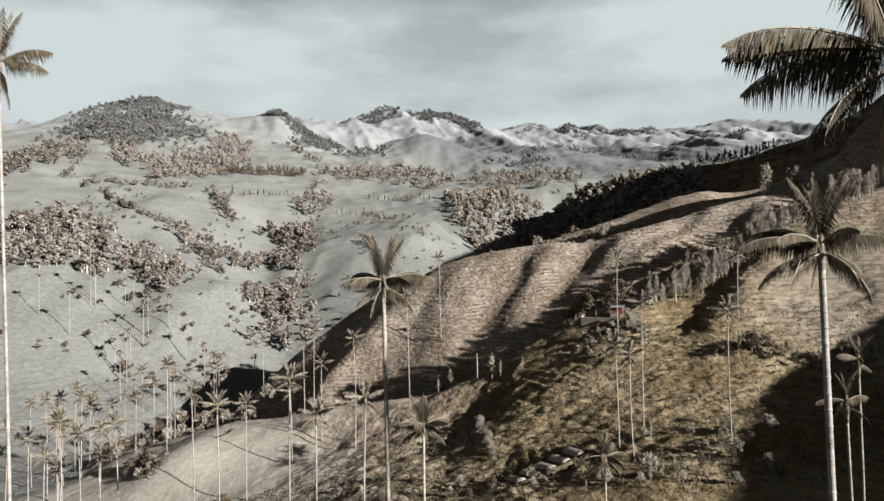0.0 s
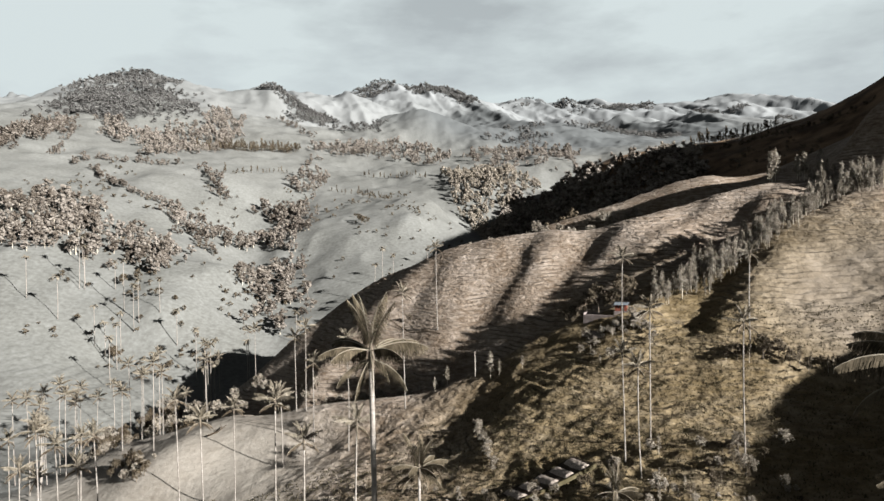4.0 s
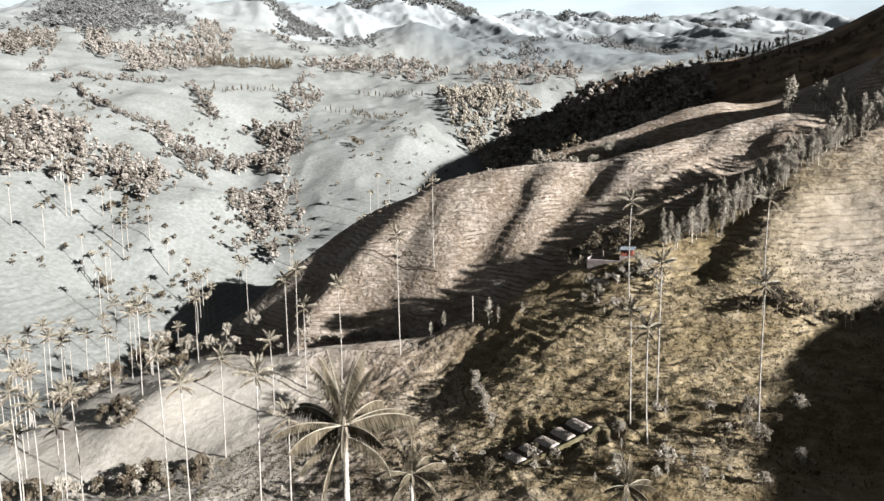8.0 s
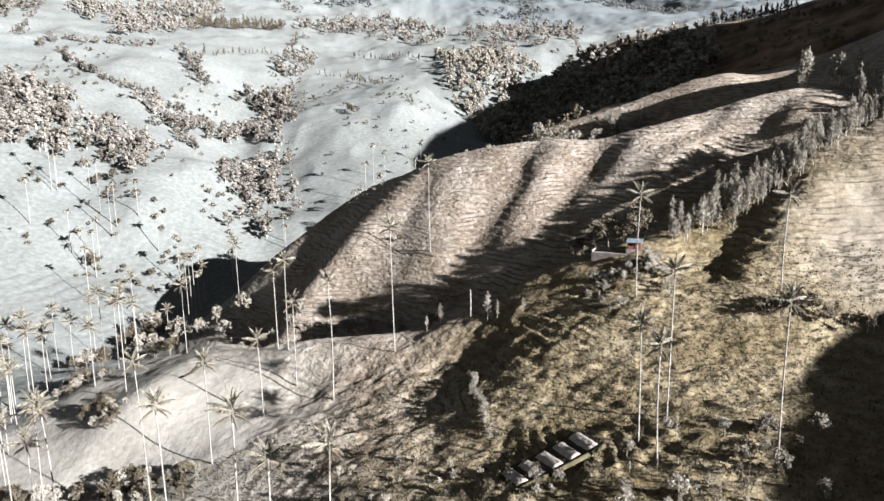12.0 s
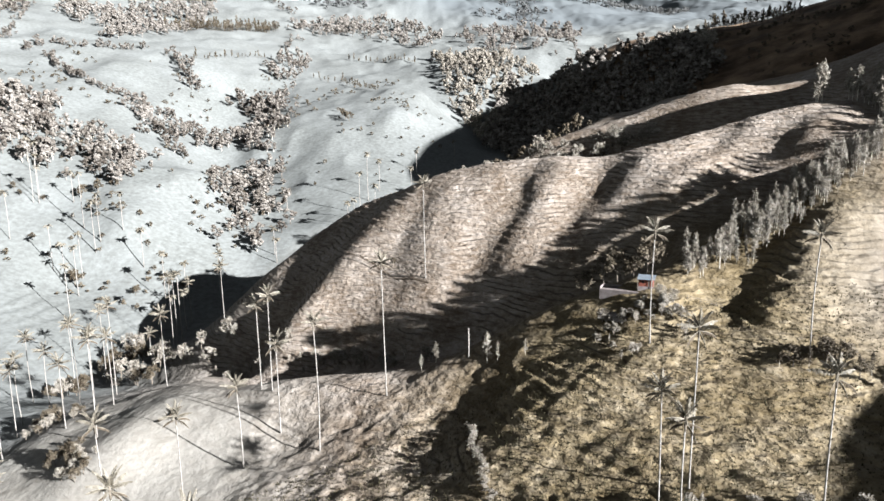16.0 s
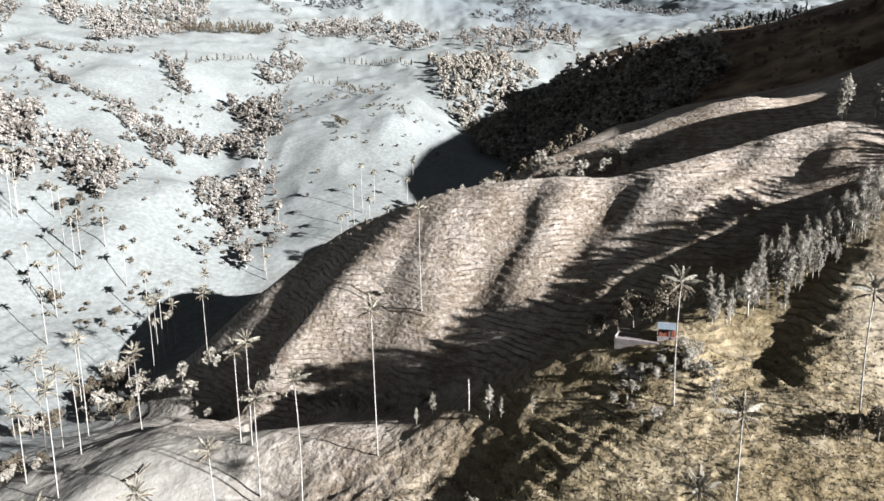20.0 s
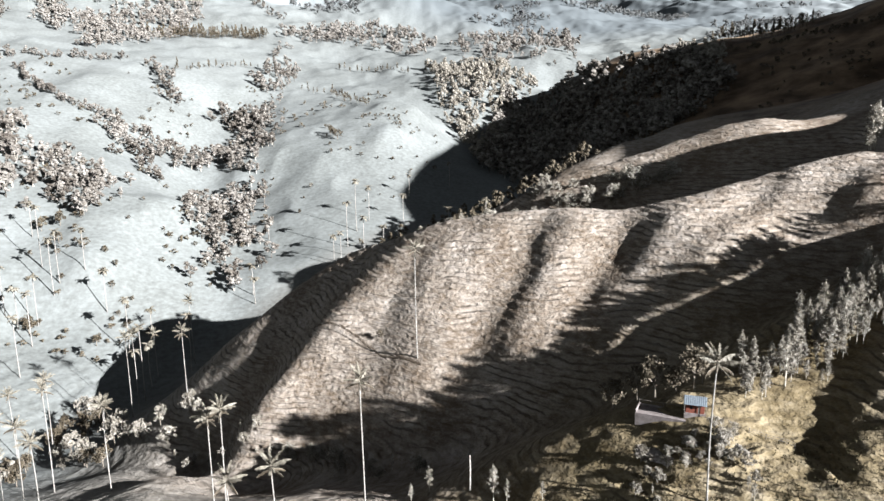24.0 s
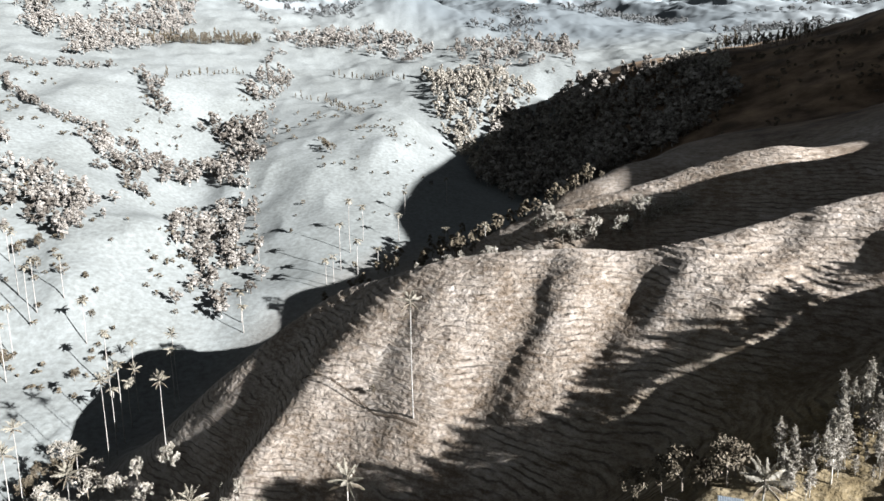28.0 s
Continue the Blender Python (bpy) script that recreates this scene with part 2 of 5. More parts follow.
# darker copy of the frond colour, with the near crowns' shade in it
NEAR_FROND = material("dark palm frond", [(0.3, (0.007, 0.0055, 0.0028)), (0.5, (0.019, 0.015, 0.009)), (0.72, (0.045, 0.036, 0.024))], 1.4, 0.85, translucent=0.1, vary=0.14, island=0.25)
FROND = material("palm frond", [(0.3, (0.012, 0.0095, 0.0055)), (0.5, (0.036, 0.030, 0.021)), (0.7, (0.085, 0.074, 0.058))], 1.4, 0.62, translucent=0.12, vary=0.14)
RIB = material("waxy midrib", [(0.3, (0.05, 0.042, 0.03)), (0.7, (0.10, 0.088, 0.068))], 2.0, 0.6)
DRY_FROND = material("dry palm frond", [(0.3, (0.012, 0.009, 0.0055)), (0.6, (0.036, 0.027, 0.018))], 1.4, 0.8, translucent=0.12)
# leaf of the distant woods, greyed to carry the haze in its colour
HAZED_LEAF = material("hazed leaf", [(0.3, (0.020, 0.019, 0.0175)), (0.5, (0.043, 0.0415, 0.039)), (0.72, (0.078, 0.076, 0.072))], 0.12, 0.8, wide=(0.01, 0.4), translucent=0.15, island=0.2)
WOOD_LEAF = material("woodland leaf", [(0.3, (0.012, 0.009, 0.0066)), (0.5, (0.037, 0.0305, 0.0242)), (0.72, (0.090, 0.079, 0.068))], 0.2, 0.8, wide=(0.03, 0.5), translucent=0.12, island=0.3, vary=0.16)
WAX = material("waxy palm trunk", [(0.3, (0.05, 0.043, 0.036)), (0.5, (0.085, 0.076, 0.066)), (0.7, (0.12, 0.11, 0.10))], 1.8, 0.6, 0.03, 6, wide=(0.15, 0.3))
SCAR = material("leaf scar", [(0.3, (0.03, 0.024, 0.017)), (0.7, (0.07, 0.058, 0.045))], 4, 0.9)
BARK = material("bark", [(0.3, (0.03, 0.024, 0.018)), (0.7, (0.11, 0.09, 0.07))], 3, 0.9, 0.03, 9)
PALE_BARK = material("pale bark", [(0.3, (0.10, 0.085, 0.065)), (0.7, (0.26, 0.23, 0.19))], 2.5, 0.85, 0.02, 9)
TUSSOCK = material("tussock grass", [(0.3, (0.012, 0.010, 0.004)), (0.5, (0.024, 0.020, 0.010)), (0.72, (0.044, 0.037, 0.021))], 0.5, 0.9, wide=(0.03, 0.4), translucent=0.15)
EARTH = material("pale earth", [(0.3, (0.065, 0.052, 0.041)), (0.5, (0.125, 0.105, 0.09)), (0.7, (0.18, 0.157, 0.137))], 2.2, 0.95, 0.08, 5, wide=(0.4, 0.3))
DARK_EARTH = material("dark earth", [(0.3, (0.008, 0.006, 0.004)), (0.7, (0.024, 0.017, 0.011))], 2.0, 0.95, 0.1, 4)
RED_WALL = material("red painted boards", [(0.3, (0.045, 0.014, 0.009)), (0.6, (0.075, 0.024, 0.015))], 3, 0.8, 0.01, 12)
ROOF = material("weathered sheet metal", [(0.3, (0.045, 0.05, 0.056)), (0.6, (0.075, 0.082, 0.088))], 2, 0.5, 0.01, 10, metal=0.3)
TIMBER = material("grey timber", [(0.3, (0.03, 0.024, 0.019)), (0.7, (0.07, 0.06, 0.05))], 4, 0.85, 0.01, 15)
CEMENT = material("pale cement", [(0.3, (0.045, 0.036, 0.032)), (0.7, (0.085, 0.071, 0.066))], 1.2, 0.9, 0.02, 8, wide=(0.3, 0.4))
ROOM_SHADE = material("dark window opening", [(0.3, (0.01, 0.01, 0.01)), (0.7, (0.02, 0.02, 0.02))], 2, 0.3)
# ---- the lie of the land: spurs and hollows as lines on the plan (x, y, height) ----
LINES = {
    "house spur": [(190, 205, 24), (140, 203, 1), (118, 203, -6), (99, 198, -11), (74, 204, -15), (55, 209, -14), (44, 217, -17), (29, 222, -24), (16, 219, -31), (5, 217, -37), (-6, 221, -41), (-18, 223, -43), (-38, 228, -46), (-57, 232, -49.5), (-79, 236, -52.5), (-95, 240, -58), (-112, 246, -62)],
    "pasture": [(84, 184, -20), (104, 181, -19), (120, 184, -15), (134, 190, -8)],
    "pasture top": [(100, 215, -2), (114, 219, 4), (128, 225, 11)],
    "house slope": [(150, 120, -18), (112, 150, -28), (86, 168, -28.5), (55, 172, -32), (45, 155, -37), (28, 158, -43), (10, 178, -44), (9, 190, -43), (29, 204, -30)],
    "lower slope": [(150, 40, -10), (110, 80, -30), (78, 146, -34), (57, 138, -38), (28, 138, -43.3), (9, 144, -48), (-8.5, 153, -53), (-18, 177, -52.8)],
    "slope gully": [(14, 213, -35.5), (9, 201, -42.5), (7, 188, -46), (9, 170, -48.5)],
    "slope rib": [(26, 205, -29), (27, 190, -33), (27, 176, -39)],
    # added out of view, crest height set to shade the near slope
    "hidden near spur": [(185, -30, 20), (185, 20, 18.6), (185, 60, 17.0), (187, 96, 16.3), (200, 130, 15)],
    "foreground": [(120, 0, -34), (60, 60, -49), (30, 100, -50), (0, 110, -58), (-40, 115, -68), (-90, 120, -76)],
    "left knoll": [(-150, 205, -74), (-111, 232, -64), (-102, 224, -62.5), (-85, 214, -57.3), (-67, 211, -58.5), (-52, 219, -52.6), (-38, 212, -55.3), (-27, 204, -52.5), (-17, 204, -49.5), (-9, 206, -45.3)],
    "knoll front": [(-120, 195, -74), (-85, 194, -69), (-66, 198, -62.3), (-55, 187, -61.8), (-45, 203, -57.5), (-37, 169, -60.7)],
    "hummock": [(-115, 170, -69.5), (-95, 173, -66.5), (-76, 174, -66)],
    "thicket gully": [(-110, 184, -72), (-88, 184, -70.5), (-70, 186, -67)],
    "left fore slope": [(-220, 120, -90), (-150, 170, -82), (-130, 220, -70), (-132, 264, -70)],
    "bench": [(-50, 256, -56.5), (-74, 276, -60), (-93, 278, -65.7), (-101, 291, -69), (-138, 290, -74)],
    "behind": [(200, -250, 10), (80, -250, -30), (-80, -250, -60), (-260, -250, -70), (-260, -60, -75), (-60, -60, -75), (60, -60, -50), (220, -40, 20)],
    "spur crest north": [(54, 228, -17), (67, 232, -12), (83, 236, -4), (99, 241, 2), (117, 246, 11.5), (140, 249, 21)],
    "first hollow": [(153, 268, 25), (123, 259, 4), (100, 256, -4), (70, 252, -18), (40, 247, -31), (12, 248, -42), (-20, 252, -51), (-50, 278, -63), (-82, 303, -71), (-112, 312, -78), (-150, 318, -82)],
    "central crest": [(-95, 333, -60), (-76, 341, -42), (-57, 352, -28), (-40, 355, -16), (-24, 357, -8), (10, 346, 2), (33, 334, 8), (55, 322, 12), (79, 308, 16), (100, 305, 21.5), (116, 304, 26), (139, 304, 31), (152, 309, 31.5), (170, 314, 34), (184, 319, 44), (208, 328, 57)],
    "central flank": [(-55, 300, -51), (-32, 286, -45), (-5, 270, -41), (22, 268, -30), (44, 267, -20), (60, 266, -17), (73, 272, -3), (110, 272, 6), (129, 284, 21), (146, 282, 24.5)],
    "fence slope": [(110, 288, 14), (150, 262, 21.5), (156, 275, 24.5), (166, 290, 29), (176, 270, 30), (186, 295, 37)],
    # out of view, raised to cast the shadow on the white hill
    "hidden high slope": [(250, 345, 74), (320, 335, 100), (390, 310, 172), (480, 280, 215)],
    "central flank high": [(-13, 296, -25), (-1, 282, -28), (29, 291, -9), (60, 292, 2), (92, 284, 12)],
    "nose rib": [(-15, 318, -9), (-31, 304, -24), (-53, 293, -43)],
    "nose face": [(-27, 337, -12.5), (-44, 329, -27), (-64, 318, -44)],
    "second hollow": [(150, 338, 15), (120, 338, 4), (92, 346, -8), (60, 358, -18), (25, 372, -22), (-10, 392, -28), (-60, 390, -52), (-95, 385, -72)],
    "second spur": [(-5, 412, -30), (25, 396, -5), (54, 384, 12), (75, 382, 19), (92, 382, 25), (110, 380, 31), (128, 375, 37), (145, 367, 39), (158, 372, 40), (200, 400, 50), (260, 420, 70)],
    "third hollow": [(160, 425, 28), (110, 420, 8), (60, 432, -8), (30, 450, -16)],
    "third spur": [(45, 468, -6), (78, 464, 14), (112, 468, 29), (150, 500, 37), (185, 530, 41), (250, 555, 46), (350, 560, 68)],
    "third spur back": [(70, 500, -8), (110, 505, 12), (150, 540, 22), (190, 575, 30)],
    # three lines of ground added east of the view, shaping the second spur's shadow
    "hidden knoll": [(190, 302, 57), (200, 296, 60), (197, 316, 63), (208, 312, 67), (225, 308, 67), (236, 292, 60), (300, 270, 84)],
    "hidden shoulder": [(232, 276, 86), (246, 268, 92), (240, 256, 82), (264, 258, 100)],
    "hidden wall": [(194, 246, 42), (206, 266, 46)],
    "gorge": [(-150, 330, -84), (-128, 385, -80), (-112, 440, -68), (-92, 478, -48), (-50, 500, -38), (0, 520, -30), (50, 575, -18), (95, 640, -4), (118, 720, 14), (128, 800, 35), (126, 860, 55), (160, 930, 78)],
    # the last three points lie unseen, raised to shade the hill's face
    "dark hill": [(147, 885, 76), (160, 840, 84), (180, 795, 94), (240, 762, 106), (297, 746, 103), (350, 700, 113), (400, 640, 127), (465, 585, 195), (510, 480, 240), (570, 380, 250)],
    # unseen ground added to shade the far end of the dark hill
    "hidden hill side": [(490, 665, 205), (560, 640, 230), (600, 520, 250)],
    "dark hill foot": [(120, 560, 2), (160, 640, 18), (200, 690, 45), (260, 640, 62), (320, 600, 80)],
    "white hill foot": [(-98, 520, -40), (-40, 545, -22), (10, 580, -18), (48, 670, 0), (70, 740, 8)],
    "white hill": [(-83, 557, -20), (-135, 695, 27), (-80, 693, 32), (-20, 690, 34), (24, 774, 28), (-7, 770, 58), (-41, 806, 64), (-126, 846, 64)],
    "white hill top": [(-90, 880, 72), (-20, 880, 78), (49, 880, 86), (103, 930, 103), (60, 960, 100)],
    "left gully": [(-100, 490, -44), (-128, 545, -32), (-156, 580, -22), (-180, 640, -2), (-200, 720, 20), (-192, 800, 52), (-180, 880, 72), (-150, 950, 92)],
    "left hillside": [(-112, 470, -54), (-140, 440, -58), (-176, 431, -55), (-199, 420, -60), (-190, 366, -68), (-170, 340, -78)],
    "left hillside middle": [(-160, 490, -32), (-187, 455, -30), (-198, 452, -35), (-230, 400, -52), (-260, 360, -62)],
    "left hillside high": [(-165, 545, -10), (-190, 520, -8), (-232, 538, 4), (-280, 520, 10), (-330, 480, 5), (-400, 420, 0)],
    "left shoulder": [(-215, 600, 12), (-250, 662, 38), (-289, 677, 60), (-330, 640, 58), (-420, 600, 60)],
    "left terraces": [(-235, 740, 52), (-276, 822, 91), (-330, 740, 88), (-371, 744, 98), (-470, 740, 112)],
    "left terraces high": [(-190, 925, 97), (-265, 830, 98), (-350, 860, 118), (-474, 850, 140), (-600, 800, 160)],
    "shelf": [(-288, 1066, 156), (-240, 1040, 135), (-177, 1020, 118), (-114, 1088, 130), (-57, 1062, 128), (0, 1080, 138), (90, 1070, 140), (173, 1015, 132), (260, 1000, 122), (420, 900, 135), (600, 800, 150)],
    "shelf back": [(-420, 1100, 190), (-300, 1180, 190), (-150, 1260, 190), (0, 1280, 190), (120, 1250, 172), (300, 1250, 170), (550, 1200, 180), (800, 1100, 190)],
    "massif foot": [(-700, 1150, 245), (-520, 1250, 275), (-400, 1300, 255), (-300, 1400, 265), (-170, 1500, 255)],
    "massif crest": [(-1500, 1700, 260), (-1180, 1800, 370), (-1060, 1800, 392), (-960, 1790, 405), (-860, 1780, 430), (-760, 1780, 440), (-660, 1780, 432), (-560, 1800, 440), (-420, 1800, 425), (-340, 1820, 372), (-300, 1850, 350)],
    "second range foot": [(-350, 1650, 300), (-150, 1750, 285), (0, 1650, 275), (160, 1600, 262)],
    "cone hill": [(-120, 1500, 285), (-28, 1480, 300), (40, 1520, 278)],
    "second range": [(-420, 2500, 560), (-300, 2500, 560), (-150, 2480, 562), (-40, 2450, 562), (60, 2350, 510), (150, 2300, 468)],
    "rolling": [(200, 1550, 275), (330, 1620, 282), (460, 1700, 290), (600, 1700, 285), (560, 1500, 235), (420, 1450, 225)],
    "rolling back": [(200, 1950, 345), (400, 2100, 365), (650, 2100, 360), (800, 2000, 340)],
    "third range": [(220, 2800, 560), (420, 2850, 595), (500, 2900, 590), (660, 2900, 630), (760, 2900, 600), (880, 2850, 560), (1000, 2700, 470)],
    "third range spurs": [(520, 2500, 480), (640, 2550, 520), (720, 2450, 440), (900, 2450, 450)],
    "fourth range": [(1000, 3300, 640), (1200, 3300, 670), (1480, 3300, 690), (1700, 3300, 670), (1950, 3300, 650), (2600, 3300, 600)],
    "fourth range foot": [(900, 1500, 250), (1100, 2000, 340), (1150, 2500, 420), (1500, 2300, 400), (2000, 2300, 420), (1500, 1500, 300), (900, 800, 200), (1500, 700, 220)],
    "far left": [(-2600, 2600, 480), (-2100, 2800, 540), (-1500, 2700, 500), (-1000, 2500, 430), (-700, 2400, 450)],
    "left edge": [(-700, 500, 70), (-700, 250, 0), (-600, 0, -60), (-1100, 900, 170), (-1400, 500, 60)],
    "right edge": [(600, 260, 220), (460, 150, 100), (420, 0, 60), (420, -200, 50), (900, 300, 170)],
    "world end": [(-4200, 5000, 300), (-2000, 5000, 350), (0, 5000, 400), (2000, 5000, 380), (4200, 5000, 300)],
}


def samples():
    """Heights along the lines, closer together near by."""
    out = []
    for line in LINES.values():
        for a, b in zip(line, line[1:]):
            far = math.hypot((a[0] + b[0]) / 2, (a[1] + b[1]) / 2)
            n = max(1, round(math.dist(a[:2], b[:2]) / max(26, far * 0.09)))
            out += [[a[k] + (b[k] - a[k]) * i / n for k in range(3)] for i in range(n)]
        out.append(list(line[-1]))
    return np.array(out)


SPOTS = samples()


def kernel(d2):
    return -np.sqrt(d2 + 12.0 ** 2)


def solve_land():
    p = SPOTS[:, :2]
    d2 = ((p[:, None] - p[None]) ** 2).sum(-1)
    n = len(p)
    a = np.zeros((n + 3, n + 3))
    a[:n, :n] = kernel(d2) + 0.5 * np.eye(n)
    a[:n, n:] = np.c_[np.ones(n), p / 1000]
    a[n:, :n] = a[:n, n:].T
    return np.linalg.solve(a, np.r_[SPOTS[:, 2], 0, 0, 0])


LAND = solve_land()


def smooth_height(x, y):
    """Height of the land without its small relief; x and y are arrays."""
    x, y = np.broadcast_arrays(np.asarray(x, float), np.asarray(y, float))
    flat, out = np.c_[x.ravel(), y.ravel()], np.empty(x.size)
    n = len(SPOTS)
    for i in range(0, len(flat), 20000):
        q = flat[i:i + 20000]
        d2 = (q[:, :1] - SPOTS[None, :, 0]) ** 2 + (q[:, 1:] - SPOTS[None, :, 1]) ** 2
        out[i:i + 20000] = kernel(d2) @ LAND[:n] + LAND[n] + q / 1000 @ LAND[n + 1:]
    return out.reshape(x.shape)


def lattice(ix, iy, seed):
    h = (ix.astype(np.int64) * 374761393 + iy.astype(np.int64) * 668265263 + seed * 1442695041) & 0xFFFFFFFF
    h = ((h ^ (h >> 13)) * 1274126177) & 0xFFFFFFFF
    return ((h ^ (h >> 16)) & 0xFFFF) / 65535.0


def soft_noise(x, y, seed=0):
    """Value noise between -1 and 1, one cell to the unit."""
    ix, iy = np.floor(x), np.floor(y)
    fx, fy = x - ix, y - iy
    fx, fy = fx * fx * (3 - 2 * fx), fy * fy * (3 - 2 * fy)
    a, b = lattice(ix, iy, seed), lattice(ix + 1, iy, seed)
    c, d = lattice(ix, iy + 1, seed), lattice(ix + 1, iy + 1, seed)
    return 2 * ((a * (1 - fx) + b * fx) * (1 - fy) + (c * (1 - fx) + d * fx) * fy) - 1


def fractal(x, y, size, octaves, seed):
    out, amp = 0, 1.0
    for k in range(octaves):
        out = out + amp * soft_noise(x / size + 31 * k, y / size - 17 * k, seed + k)
        size, amp = size / 2.03, amp * 0.5
    return out


def ridged(x, y, size, octaves, seed):
    out, amp = 0, 1.0
    for k in range(octaves):
        out = out + amp * (0.5 - np.sqrt(soft_noise(x / size + 13 * k, y / size + 7 * k, seed + k) ** 2 + 0.003))
        size, amp = size / 2.1, amp * 0.5
    return out


def step(v, a, b):
    v = np.clip((v - a) / (b - a), 0, 1)
    return v * v * (3 - 2 * v)


# slanting folds on the flank of the central ridge: plan line, half-width, height of the rib over its groove
FLUTES = [([(52, 322), (46, 312), (40, 302), (32, 290), (20, 276), (6, 262)], 8.0, 2.3), ([(81, 303), (76, 300), (69, 292), (58, 284), (46, 274), (34, 262)], 7.5, 1.8), ([(124, 306), (114, 297), (103, 290), (90, 284), (76, 277), (62, 268)], 6.0, 1.5), ([(6, 330), (1, 311), (-7, 300), (-16, 290)], 5.0, 0.7), ([(112, 231), (101, 222), (89, 211), (77, 202), (66, 192), (60, 184)], 7.0, 2.0), ([(118, 182), (104, 172), (92, 166), (78, 162)], 5.0, 1.0), ([(156, 300), (142, 292), (128, 284), (112, 276)], 6.0, 1.0)]


def flute(x, y, line, wide, high):
    """A rib beside a groove along a line, running out at both ends."""
    best, out = np.full(x.shape, 1e9), np.zeros(x.shape)
    total, run = sum(math.dist(a, b) for a, b in zip(line, line[1:])), 0.0
    for a, b in zip(line, line[1:]):
        n = math.dist(a, b)
        ux, uy = (b[0] - a[0]) / n, (b[1] - a[1]) / n
        s = np.clip((x - a[0]) * ux + (y - a[1]) * uy, 0, n)
        dx, dy = x - a[0] - s * ux, y - a[1] - s * uy
        d = np.hypot(dx, dy)
        side = (np.where(ux * dy - uy * dx > 0, d, -d) + 2.2 * fractal(x, y, 14, 2, 90)) / wide
        f = (run + s) / total
        bump = high * side * np.exp(0.5 - side * side / 2) * step(f, 0, 0.25) * (1 - step(f, 0.7, 1))
        out, best = np.where(d < best, bump, out), np.minimum(d, best)
        run += n
    return out


def height(x, y):
    """Height of the ground with its folds and the treads that cattle wear along the slopes."""
    x, y = np.broadcast_arrays(np.asarray(x, float), np.asarray(y, float))
    z = smooth_height(x, y)
    far = step(np.hypot(x, y), 500, 1500)
    wild = step(np.hypot(x, y), 1300, 2200)
    z = z + (0.9 + 3 * far) * fractal(x, y, 38, 3, 5) + far * 10 * (ridged(x, y, 190, 3, 9) - 0.3) + wild * 74 * (ridged(x + 0.3 * y, 0.55 * y, 330, 4, 21) - 0.22)
    hill = step(y - 0.4 * x, 470, 640)
    z = z + hill * (1 - 0.5 * far) * 8.0 * (ridged(x, y, 120, 3, 33) - 0.3)
    fold = np.zeros(x.shape)
    for line, wide, high in FLUTES:
        bump = flute(x, y, line, wide, high)
        z, fold = z + bump, fold + np.abs(bump)
    near = step(y, 100, 135) * (1 - step(y, 480, 640))
    # treads worn along the contours, broken into short runs
    level = z + 1.3 * fractal(x, y, 45, 2, 40) + 0.4 * fractal(x, y, 9, 2, 41)
    phase = level / 2.3
    tread = phase - np.floor(phase)
    tread = np.where(tread < 0.68, tread / 0.68, (1 - tread) / 0.32) - 0.5
    runs = np.clip(0.7 + 0.7 * soft_noise(level / 1.9, (x + y) / 20, 44) + 0.4 * soft_noise(level / 1.3, (x - y) / 9, 45), 0, 1.3)
    patch = 0.25 + 0.75 * step(fractal(x, y, 55, 2, 60), -0.6, 0.3)
    # the crown of the left knoll is smooth turf
    even = np.exp(-((x + 80) / 46) ** 2 - ((y - 212) / 22) ** 2)
    patch = patch * (1 - 0.92 * even) * (1 - 0.88 * (1 - step(x, -75, -38)) * (1 - step(y, 246, 262)))
    # deep treads on the western shoulder of the house slope, faint ones in the folds
    shoulder = np.exp(-((x - 40) / 30) ** 2) * step(y, 122, 140) * (1 - step(y, 204, 216))
    patch = np.maximum(patch, shoulder) / (1 + 1.3 * fold * step(y, 240, 262))
    # the shaded hollow behind the spur is nearly even
    patch = patch * (1 - 0.75 * np.exp(-((y - 247) / 15) ** 2) * step(x, -10, 15) * (1 - step(x, 100, 130)))
    z = z + near * (0.35 + 0.65 * step(y, 150, 190) + 0.5 * shoulder) * patch * (0.62 - 0.3 * step(y, 380, 450)) * tread * runs
    # narrow treads between them on the house slope and the ridge
    fine = (level + 0.5 * fractal(x, y, 12, 2, 46)) / 1.05
    fine = fine - np.floor(fine)
    fine = np.where(fine < 0.62, fine / 0.62, (1 - fine) / 0.38) - 0.5
    slopes = np.maximum(1.4 * shoulder, 0.75 * step(y, 252, 268) * (1 - step(y, 350, 380)) / (1 + fold))
    z = z + 0.42 * slopes * fine * np.clip(0.55 + 0.9 * fractal(x, y, 16, 2, 47), 0, 1.1)
    z = z + near * (1 - 0.85 * even) * ((0.34 - 0.17 * step(y, 215, 262) - 0.1 * step(y, 380, 450)) * fractal(x, y, 5.5, 3, 70))
    # hummocks and tufts on the rough slope in front, drawn out along the contour
    rough = step(y, 118, 140) * (1 - step(y, 206, 226)) * step(x + 0.5 * (y - 150), -40, 0)
    z = z + rough * (0.36 * fractal(x * 0.75, y * 1.25, 3.6, 2, 75) + 0.3 * fractal(x * 0.6, y * 1.5, 7.5, 1, 78) + 0.2 * np.maximum(fractal(x * 0.8, y * 1.2, 2.1, 1, 79), -0.2))
    return z


def ground_rows():
    ys, y = [], -260.0
    while y < 4950:
        ys.append(y)
        y += 8 if y < 60 else 3 if y < 115 else 0.6 if y < 160 else 0.42 if y < 345 else max(1.2, 0.0048 * y)
    return np.array(ys)


